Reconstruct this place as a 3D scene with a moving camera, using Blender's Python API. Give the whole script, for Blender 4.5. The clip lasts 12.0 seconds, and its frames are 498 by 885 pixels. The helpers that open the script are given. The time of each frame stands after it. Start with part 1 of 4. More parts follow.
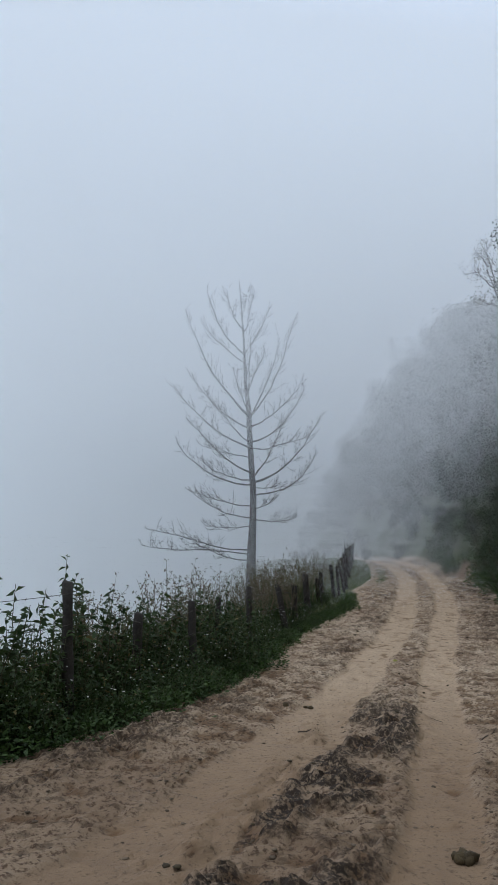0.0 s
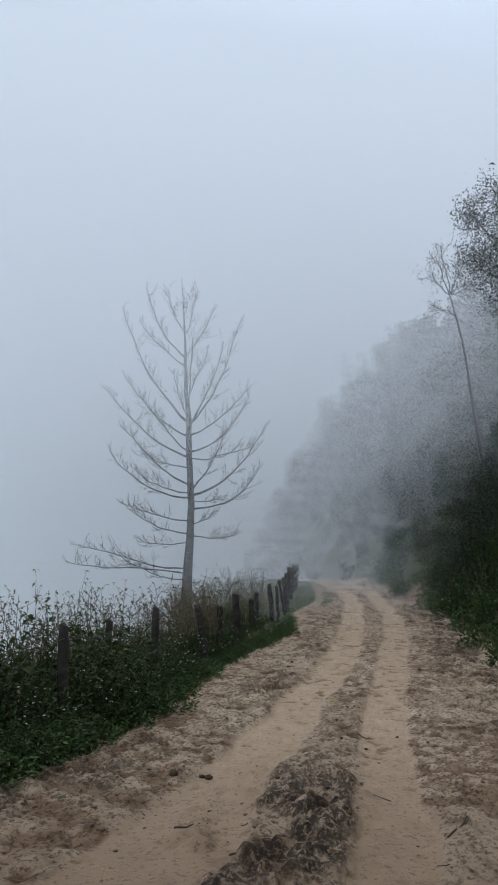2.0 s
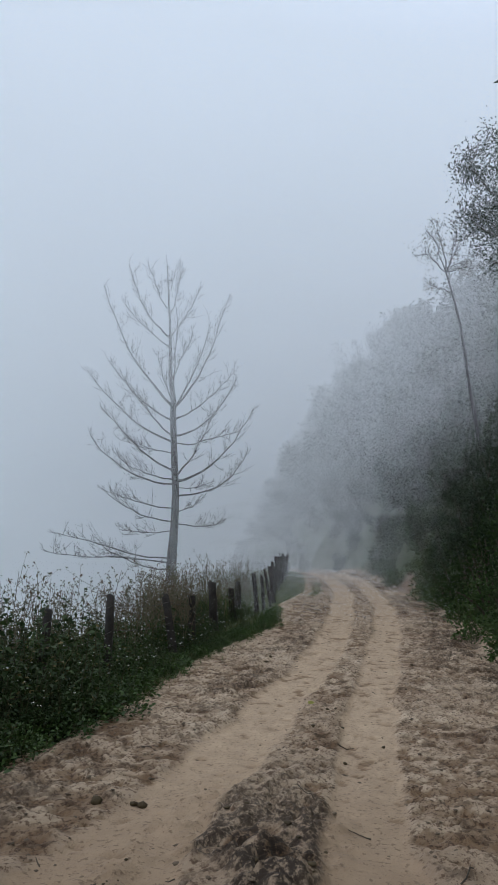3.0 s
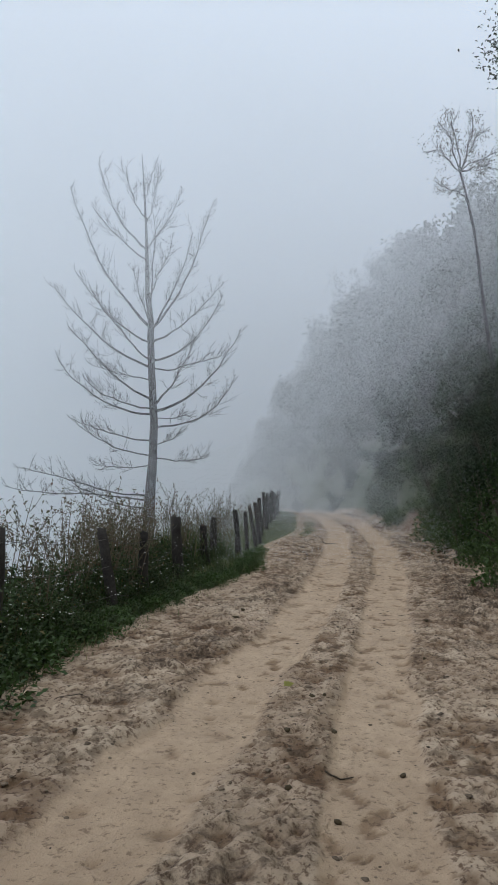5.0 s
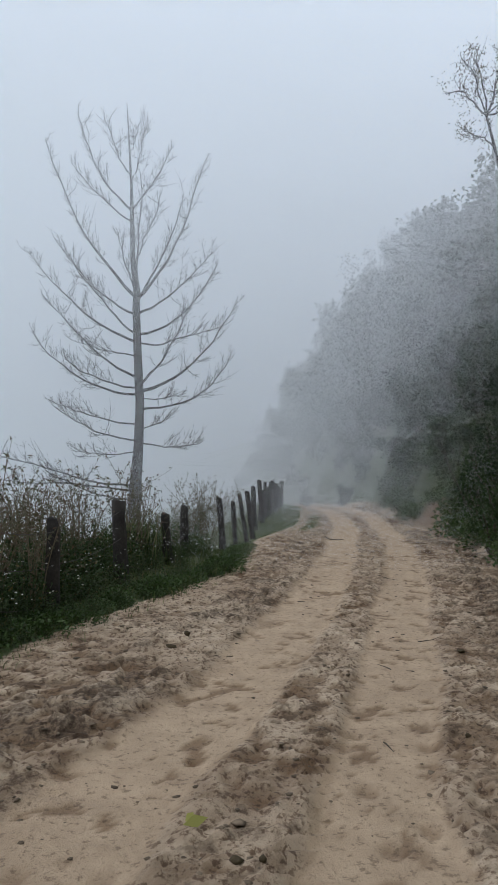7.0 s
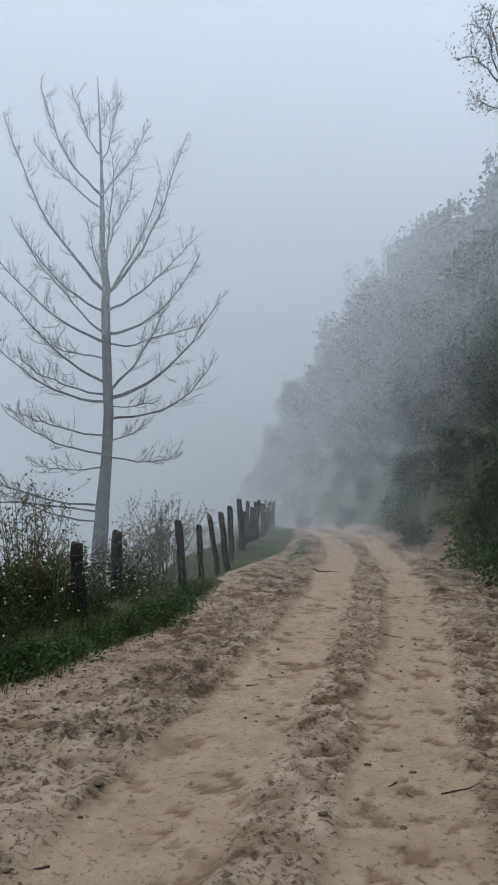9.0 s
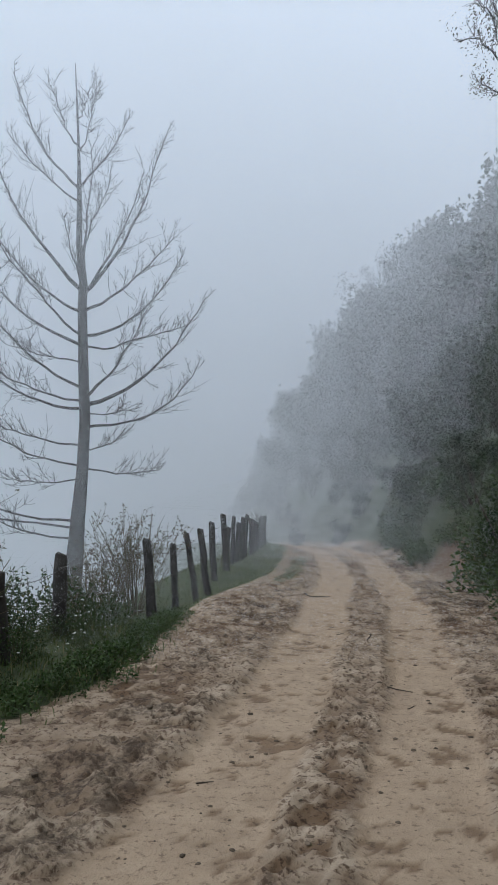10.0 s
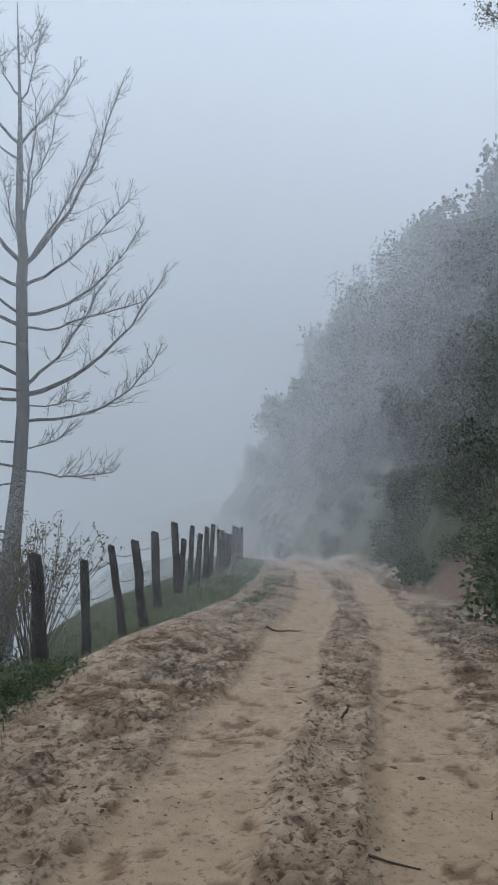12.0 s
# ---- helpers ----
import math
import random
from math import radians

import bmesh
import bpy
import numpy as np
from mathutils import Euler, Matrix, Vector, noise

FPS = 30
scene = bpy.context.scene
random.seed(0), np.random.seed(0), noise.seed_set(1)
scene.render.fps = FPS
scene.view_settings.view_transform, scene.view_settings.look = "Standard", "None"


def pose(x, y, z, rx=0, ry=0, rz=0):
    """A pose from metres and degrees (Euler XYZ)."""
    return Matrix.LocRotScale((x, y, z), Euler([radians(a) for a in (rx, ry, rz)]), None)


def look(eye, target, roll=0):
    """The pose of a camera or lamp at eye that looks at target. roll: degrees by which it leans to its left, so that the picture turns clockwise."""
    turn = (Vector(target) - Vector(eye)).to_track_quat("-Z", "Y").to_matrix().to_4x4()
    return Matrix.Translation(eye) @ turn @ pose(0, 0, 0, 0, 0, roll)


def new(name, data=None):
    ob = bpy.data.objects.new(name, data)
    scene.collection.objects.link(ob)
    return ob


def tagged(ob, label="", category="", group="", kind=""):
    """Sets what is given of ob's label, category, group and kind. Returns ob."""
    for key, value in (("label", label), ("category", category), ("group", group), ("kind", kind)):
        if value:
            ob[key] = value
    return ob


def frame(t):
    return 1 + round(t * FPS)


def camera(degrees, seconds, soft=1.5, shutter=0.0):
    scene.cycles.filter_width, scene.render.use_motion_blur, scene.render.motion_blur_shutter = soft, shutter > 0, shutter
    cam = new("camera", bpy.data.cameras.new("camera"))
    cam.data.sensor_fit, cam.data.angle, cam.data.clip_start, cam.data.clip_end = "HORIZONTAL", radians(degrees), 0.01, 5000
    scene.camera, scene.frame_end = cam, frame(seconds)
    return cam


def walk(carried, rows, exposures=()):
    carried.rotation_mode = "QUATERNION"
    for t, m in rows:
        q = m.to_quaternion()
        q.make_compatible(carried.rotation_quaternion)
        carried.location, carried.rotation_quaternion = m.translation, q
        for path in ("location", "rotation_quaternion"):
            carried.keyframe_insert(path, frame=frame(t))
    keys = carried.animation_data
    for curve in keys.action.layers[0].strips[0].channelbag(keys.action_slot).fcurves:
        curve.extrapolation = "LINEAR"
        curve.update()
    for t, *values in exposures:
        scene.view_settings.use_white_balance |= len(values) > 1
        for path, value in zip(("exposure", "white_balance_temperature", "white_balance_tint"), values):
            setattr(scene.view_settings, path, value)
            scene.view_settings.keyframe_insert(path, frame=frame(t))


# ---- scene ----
cam = camera(39.2, 12.0)
METRES, EYE, TILT, LEAN, TURN = 18.1, 1.5, 0.0, 0.0, -7.1
ROWS = [
    (0.0, 0.0, 0.0, 0.0, -0.18, 6.6, -1.58),
    (0.5, 0.0111, 0.0299, -0.0026, -1.56, 6.32, -2.22),
    (1.0, 0.0191, 0.0626, -0.0015, -3.01, 6.25, -2.51),
    (1.5, 0.0261, 0.1002, -0.0038, -3.81, 7.12, -2.47),
    (2.0, 0.0371, 0.1369, -0.0126, -4.13, 8.53, -2.31),
    (2.5, 0.0523, 0.1736, -0.0154, -4.28, 8.54, -2.35),
    (3.0, 0.0629, 0.2123, -0.0219, -4.52, 7.98, -2.38),
    (5.0, 0.0994, 0.3794, -0.039, -4.8, 3.46, -2.44),
    (5.5, 0.1099, 0.4201, -0.0433, -4.62, 2.89, -2.44),
    (6.0, 0.1227, 0.4613, -0.0458, -4.34, 2.82, -2.42),
    (6.5, 0.1347, 0.502, -0.0498, -3.99, 2.98, -2.47),
    (7.0, 0.1472, 0.5445, -0.0545, -3.6, 3.21, -2.49),
    (9.0, 0.1931, 0.7086, -0.0554, -3.24, 4.92, -2.61),
    (9.5, 0.2007, 0.7525, -0.0542, -3.37, 5.43, -2.62),
    (10.0, 0.2115, 0.7958, -0.0536, -3.55, 6.1, -2.57),
    (10.5, 0.2245, 0.8382, -0.0549, -3.76, 6.85, -2.53),
    (11.0, 0.2375, 0.8788, -0.0568, -3.98, 7.37, -2.46),
    (11.5, 0.249, 0.9205, -0.0566, -4.07, 7.45, -2.44),
    (12.0, 0.2586, 0.9611, -0.0571, -3.93, 7.26, -2.44),
]
walk(cam, [(t, pose(0, 0, EYE, TILT, LEAN, TURN) @ pose(METRES * x, METRES * y, METRES * z, 90 + pitch, roll, yaw)) for t, x, y, z, yaw, pitch, roll in ROWS],
     [(0.0, -0.10, 6330, 10), (2.5, -0.07, 6330, 10), (5.0, 0.1, 6520, 10), (7.0, 0.12, 6540, 10), (9.5, 0.12, 6400, 10), (12.0, 0.12, 6330, 10)])

# ---- world, sun ----
world = bpy.data.worlds.new("overcast")
scene.world = world
world.use_nodes = True
wn, wl = world.node_tree.nodes, world.node_tree.links
wn.clear()
SUN_EL, SUN_AZ = 58.0, -70.0
w_sky = wn.new("ShaderNodeTexSky")
w_sky.sky_type, w_sky.sun_disc = "NISHITA", False
w_sky.sun_elevation, w_sky.sun_rotation = radians(SUN_EL), radians(SUN_AZ)
w_sky.air_density, w_sky.dust_density = 1.0, 3.0
w_sb = wn.new("ShaderNodeBackground")
w_sb.inputs["Strength"].default_value = 0.02
wl.new(w_sky.outputs[0], w_sb.inputs["Color"])
w_tc, w_sep, w_ramp = wn.new("ShaderNodeTexCoord"), wn.new("ShaderNodeSeparateXYZ"), wn.new("ShaderNodeValToRGB")
wl.new(w_tc.outputs["Generated"], w_sep.inputs[0])
wl.new(w_sep.outputs["Z"], w_ramp.inputs[0])
cr = w_ramp.color_ramp
cr.elements[0].position, cr.elements[0].color = 0.0, (0.50, 0.57, 0.70, 1)
cr.elements[1].position, cr.elements[1].color = 1.0, (0.86, 0.93, 1.0, 1)
e = cr.elements.new(0.30)
e.color = (0.49, 0.565, 0.69, 1)
e = cr.elements.new(0.62)
e.color = (0.50, 0.57, 0.68, 1)
w_cb, w_add, w_out = wn.new("ShaderNodeBackground"), wn.new("ShaderNodeAddShader"), wn.new("ShaderNodeOutputWorld")
w_cb.inputs["Strength"].default_value = 1.45
wl.new(w_ramp.outputs[0], w_cb.inputs["Color"])
wl.new(w_sb.outputs[0], w_add.inputs[0])
wl.new(w_cb.outputs[0], w_add.inputs[1])
wl.new(w_add.outputs[0], w_out.inputs[0])
sun = new("sun", bpy.data.lights.new("sun", "SUN"))
sun.data.energy, sun.data.angle, sun.data.color = 0.6, radians(35), (1.0, 0.97, 0.93)
sun.matrix_basis = look((0, 0, 40), (0 - 40 * math.sin(radians(SUN_AZ)) / math.tan(radians(SUN_EL)), -40 * math.cos(radians(SUN_AZ)) / math.tan(radians(SUN_EL)), 0))

# ---- materials ----


def nodes_of(name):
    m = bpy.data.materials.new(name)
    m.use_nodes = True
    nt = m.node_tree
    return m, nt, nt.nodes["Principled BSDF"]


def add(nt, kind, **vals):
    n = nt.nodes.new(kind)
    for k, v in vals.items():
        n.inputs[k.replace("_", " ")].default_value = v
    return n


def noise_tex(nt, scale, detail=5.0, rough=0.6, coord=None):
    n = add(nt, "ShaderNodeTexNoise", Scale=scale, Detail=detail, Roughness=rough)
    if coord is not None:
        nt.links.new(coord, n.inputs["Vector"])
    return n.outputs["Fac"]


def remap(nt, sock, a, b, c=0.0, d=1.0):
    n = add(nt, "ShaderNodeMapRange")
    n.inputs[1].default_value, n.inputs[2].default_value, n.inputs[3].default_value, n.inputs[4].default_value = a, b, c, d
    nt.links.new(sock, n.inputs[0])
    return n.outputs[0]


def mixc(nt, fac, a, b):
    n = nt.nodes.new("ShaderNodeMix")
    n.data_type = "RGBA"
    for s, v in ((n.inputs[0], fac), (n.inputs[6], a), (n.inputs[7], b)):
        if isinstance(v, (int, float)):
            s.default_value = v
        elif isinstance(v, tuple):
            s.default_value = (*v, 1)
        else:
            nt.links.new(v, s)
    return n.outputs[2]


def calc(nt, op, a, b):
    n = nt.nodes.new("ShaderNodeMath")
    n.operation = op
    n.use_clamp = op in ("ADD", "MULTIPLY", "SUBTRACT")
    for s, v in zip(n.inputs, (a, b)):
        if isinstance(v, (int, float)):
            s.default_value = v
        else:
            nt.links.new(v, s)
    return n.outputs[0]


def bump(nt, bsdf, sock, strength, dist):
    n = add(nt, "ShaderNodeBump", Strength=strength, Distance=dist)
    nt.links.new(sock, n.inputs["Height"])
    nt.links.new(n.outputs[0], bsdf.inputs["Normal"])


def rough_mat(name, dark, light, big, fine, rough=0.85, relief=0.01, island=0.0):
    """A weathered surface: two colours mixed at two scales, with relief."""
    m, nt, b = nodes_of(name)
    pos = nt.nodes.new("ShaderNodeTexCoord").outputs["Object"]
    n1, n2 = noise_tex(nt, big, coord=pos), noise_tex(nt, fine, 6, 0.7, pos)
    f = calc(nt, "ADD", remap(nt, n1, 0.3, 0.7, 0, 0.5), remap(nt, n2, 0.3, 0.7, 0, 0.5))
    if island:
        g = nt.nodes.new("ShaderNodeNewGeometry")
        f = calc(nt, "ADD", calc(nt, "MULTIPLY", f, 1 - island), calc(nt, "MULTIPLY", g.outputs["Random Per Island"], island))
    nt.links.new(mixc(nt, f, dark, light), b.inputs["Base Color"])
    b.inputs["Roughness"].default_value = rough
    b.inputs["Specular IOR Level"].default_value = 0.25
    bump(nt, b, n2, 0.6, relief)
    return m


def leaf_mat(name, dark, light, dead=None, dead_share=0.1, gloss=0.3):
    m, nt, b = nodes_of(name)
    g = nt.nodes.new("ShaderNodeNewGeometry")
    oi = nt.nodes.new("ShaderNodeObjectInfo")
    f = calc(nt, "ADD", calc(nt, "MULTIPLY", g.outputs["Random Per Island"], 0.7), calc(nt, "MULTIPLY", oi.outputs["Random"], 0.3))
    c = mixc(nt, f, dark, light)
    if dead:
        w = nt.nodes.new("ShaderNodeTexWhiteNoise")
        w.noise_dimensions = "1D"
        nt.links.new(g.outputs["Random Per Island"], w.inputs["W"])
        c = mixc(nt, calc(nt, "LESS_THAN", w.outputs["Value"], dead_share), c, dead)
    nt.links.new(c, b.inputs["Base Color"])
    b.inputs["Roughness"].default_value = 0.85 - gloss
    b.inputs["Specular IOR Level"].default_value = gloss
    t, mx = nt.nodes.new("ShaderNodeBsdfTranslucent"), add(nt, "ShaderNodeMixShader", Fac=0.25)
    nt.links.new(c, t.inputs[0])
    nt.links.new(b.outputs[0], mx.inputs[1])
    nt.links.new(t.outputs[0], mx.inputs[2])
    nt.links.new(mx.outputs[0], nt.nodes["Material Output"].inputs[0])
    return m


def ground_mat():
    m, nt, b = nodes_of("trodden_earth")
    pos = nt.nodes.new("ShaderNodeNewGeometry").outputs["Position"]

    def att(n):
        a = nt.nodes.new("ShaderNodeAttribute")
        a.attribute_name = n
        return a.outputs["Fac"]

    n_big, n_mid, n_fine, n_grit = noise_tex(nt, 0.9, 4, 0.6, pos), noise_tex(nt, 5, 6, 0.65, pos), noise_tex(nt, 24, 6, 0.7, pos), noise_tex(nt, 90, 4, 0.7, pos)
    tan = mixc(nt, remap(nt, n_mid, 0.35, 0.7), (0.41, 0.296, 0.194), (0.53, 0.398, 0.272))
    pale = mixc(nt, remap(nt, n_big, 0.35, 0.65), (0.40, 0.298, 0.205), (0.54, 0.425, 0.305))
    mud = mixc(nt, remap(nt, n_fine, 0.51, 0.60), pale, (0.17, 0.108, 0.066))
    mud = mixc(nt, calc(nt, "MULTIPLY", remap(nt, n_mid, 0.54, 0.62), 0.6), mud, (0.10, 0.068, 0.044))
    churn = calc(nt, "MULTIPLY", calc(nt, "MULTIPLY", att("churn"), remap(nt, n_mid, 0.38, 0.47)), remap(nt, n_fine, 0.40, 0.50, 0.15, 1.0))
    mud = mixc(nt, churn, mud, mixc(nt, n_fine, (0.022, 0.015, 0.010), (0.075, 0.052, 0.034)))
    tan = mixc(nt, calc(nt, "MULTIPLY", remap(nt, n_fine, 0.55, 0.62), 0.6), tan, (0.14, 0.092, 0.058))
    tr = calc(nt, "ADD", att("track"), remap(nt, n_mid, 0.3, 0.7, -0.25, 0.25))
    road = mixc(nt, remap(nt, tr, 0.3, 0.75), mud, tan)
    road = mixc(nt, calc(nt, "MULTIPLY", remap(nt, n_grit, 0.57, 0.70), 0.35), road, (0.09, 0.062, 0.04))
    # recess shade and dampness put into the road's colour by a brown multiply
    shademix = nt.nodes.new("ShaderNodeMix")
    shademix.data_type, shademix.blend_type = "RGBA", "MULTIPLY"
    nt.links.new(att("damp_shade"), shademix.inputs[0])
    nt.links.new(road, shademix.inputs[6])
    shademix.inputs[7].default_value = (0.37, 0.295, 0.225, 1)
    road = shademix.outputs[2]
    soil = mixc(nt, n_fine, (0.07, 0.05, 0.035), (0.17, 0.12, 0.08))
    turf = mixc(nt, remap(nt, n_mid, 0.35, 0.7), (0.035, 0.05, 0.018), (0.09, 0.11, 0.04))
    gr = calc(nt, "ADD", att("grass"), remap(nt, n_mid, 0.3, 0.7, -0.25, 0.25))
    col = mixc(nt, remap(nt, gr, 0.35, 0.6), road, turf)
    col = mixc(nt, att("soil"), col, mixc(nt, n_mid, soil, (0.25, 0.17, 0.11)))
    nt.links.new(col, b.inputs["Base Color"])
    nt.links.new(remap(nt, n_mid, 0.3, 0.7, 0.6, 0.95), b.inputs["Roughness"])
    b.inputs["Specular IOR Level"].default_value = 0.3
    hgt = calc(nt, "ADD", calc(nt, "MULTIPLY", n_fine, 0.7), calc(nt, "MULTIPLY", n_grit, 0.3))
    bump(nt, b, hgt, 1.0, 0.045)
    return m


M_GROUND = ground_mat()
M_POST = rough_mat("weathered_post", (0.014, 0.012, 0.011), (0.075, 0.066, 0.058), 4, 40, 0.9, 0.01)
M_BARK = rough_mat("grey_bark", (0.026, 0.021, 0.021), (0.078, 0.066, 0.066), 1.5, 18, 0.9, 0.015)
M_DARKBARK = rough_mat("dark_bark", (0.035, 0.028, 0.02), (0.10, 0.08, 0.06), 2, 25, 0.9, 0.015)
M_STEM = rough_mat("green_stem", (0.03, 0.035, 0.015), (0.09, 0.08, 0.04), 4, 30, 0.7, 0.003)
M_DRY = rough_mat("dry_stalk", (0.09, 0.07, 0.045), (0.22, 0.18, 0.12), 4, 30, 0.85, 0.003)
M_WIRE = rough_mat("rusty_wire", (0.03, 0.025, 0.022), (0.10, 0.08, 0.07), 20, 90, 0.6, 0.001)
M_CLOD = rough_mat("mud_clod", (0.04, 0.028, 0.018), (0.22, 0.165, 0.115), 8, 60, 0.9, 0.01, 0.6)
M_DARKCLOD = rough_mat("wet_clod", (0.02, 0.014, 0.008), (0.09, 0.065, 0.03), 12, 70, 0.75, 0.012, 0.4)
M_LEAF = leaf_mat("weed_leaf", (0.018, 0.036, 0.012), (0.062, 0.10, 0.03), (0.16, 0.13, 0.05), 0.04)
M_HERB = leaf_mat("herb_leaf", (0.022, 0.045, 0.012), (0.07, 0.12, 0.03))
M_GRASS = leaf_mat("grass_blade", (0.045, 0.07, 0.02), (0.13, 0.16, 0.055), (0.24, 0.2, 0.1), 0.15)
M_REED = leaf_mat("tall_grass_blade", (0.045, 0.07, 0.02), (0.14, 0.18, 0.06), (0.28, 0.24, 0.13), 0.2)
M_WOODS = leaf_mat("woods_leaf", (0.020, 0.036, 0.014), (0.036, 0.060, 0.020), gloss=0.06)
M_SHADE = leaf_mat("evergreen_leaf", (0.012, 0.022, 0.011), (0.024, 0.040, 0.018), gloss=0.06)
M_SEED = leaf_mat("dry_leaf", (0.045, 0.05, 0.025), (0.16, 0.15, 0.08), (0.14, 0.09, 0.06), 0.3)
M_FLOWER, _nt, _b = nodes_of("white_petal")
_b.inputs["Base Color"].default_value, _b.inputs["Roughness"].default_value = (0.8, 0.8, 0.76, 1), 0.6
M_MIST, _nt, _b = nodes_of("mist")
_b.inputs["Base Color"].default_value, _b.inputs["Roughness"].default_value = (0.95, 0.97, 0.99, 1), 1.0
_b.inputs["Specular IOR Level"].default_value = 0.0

# ---- shape helpers ----


def lattice(ix, iy, seed):
    h = (ix.astype(np.int64) * 374761393 + iy.astype(np.int64) * 668265263 + seed * 974711) & 0xFFFFFFFF
    h = ((h ^ (h >> 13)) * 1274126177) & 0xFFFFFFFF
    return ((h ^ (h >> 16)) & 0xFFFF) / 65535.0


def vnoise(x, y, size, seed=0):
    """Smooth noise from 0 to 1 with grains of that size in metres."""
    x, y = np.asarray(x, float) / size, np.asarray(y, float) / size
    ix, iy = np.floor(x), np.floor(y)
    fx, fy = x - ix, y - iy
    fx, fy = fx * fx * (3 - 2 * fx), fy * fy * (3 - 2 * fy)
    a, b, c, d = lattice(ix, iy, seed), lattice(ix + 1, iy, seed), lattice(ix, iy + 1, seed), lattice(ix + 1, iy + 1, seed)
    return (a * (1 - fx) + b * fx) * (1 - fy) + (c * (1 - fx) + d * fx) * fy


def fbm(x, y, size, octaves=4, seed=0):
    s, amp, tot = 0.0, 1.0, 0.0
    for o in range(octaves):
        s = s + amp * vnoise(x, y, size / 2**o, seed + o)
        tot += amp
        amp *= 0.55
    return s / tot


def smooth(x, a, b):
    t = np.clip((x - a) / (b - a), 0, 1)
    return t * t * (3 - 2 * t)


def fast_mesh(name, co, face_blocks, material, soft=False):
    """A mesh from points and blocks of faces, each block with one count of corners."""
    me = bpy.data.meshes.new(name)
    me.vertices.add(len(co))
    me.vertices.foreach_set("co", np.ascontiguousarray(co, dtype=np.float32).ravel())
    idx = np.concatenate([f.ravel() for f in face_blocks]).astype(np.int32)
    tot = np.concatenate([np.full(len(f), f.shape[1]) for f in face_blocks]).astype(np.int32)
    me.loops.add(len(idx))
    me.loops.foreach_set("vertex_index", idx)
    me.polygons.add(len(tot))
    me.polygons.foreach_set("loop_start", (np.cumsum(tot) - tot).astype(np.int32))
    me.polygons.foreach_set("loop_total", tot)
    me.update(calc_edges=True)
    me.materials.append(material)
    if soft:
        me.shade_smooth()
    return me


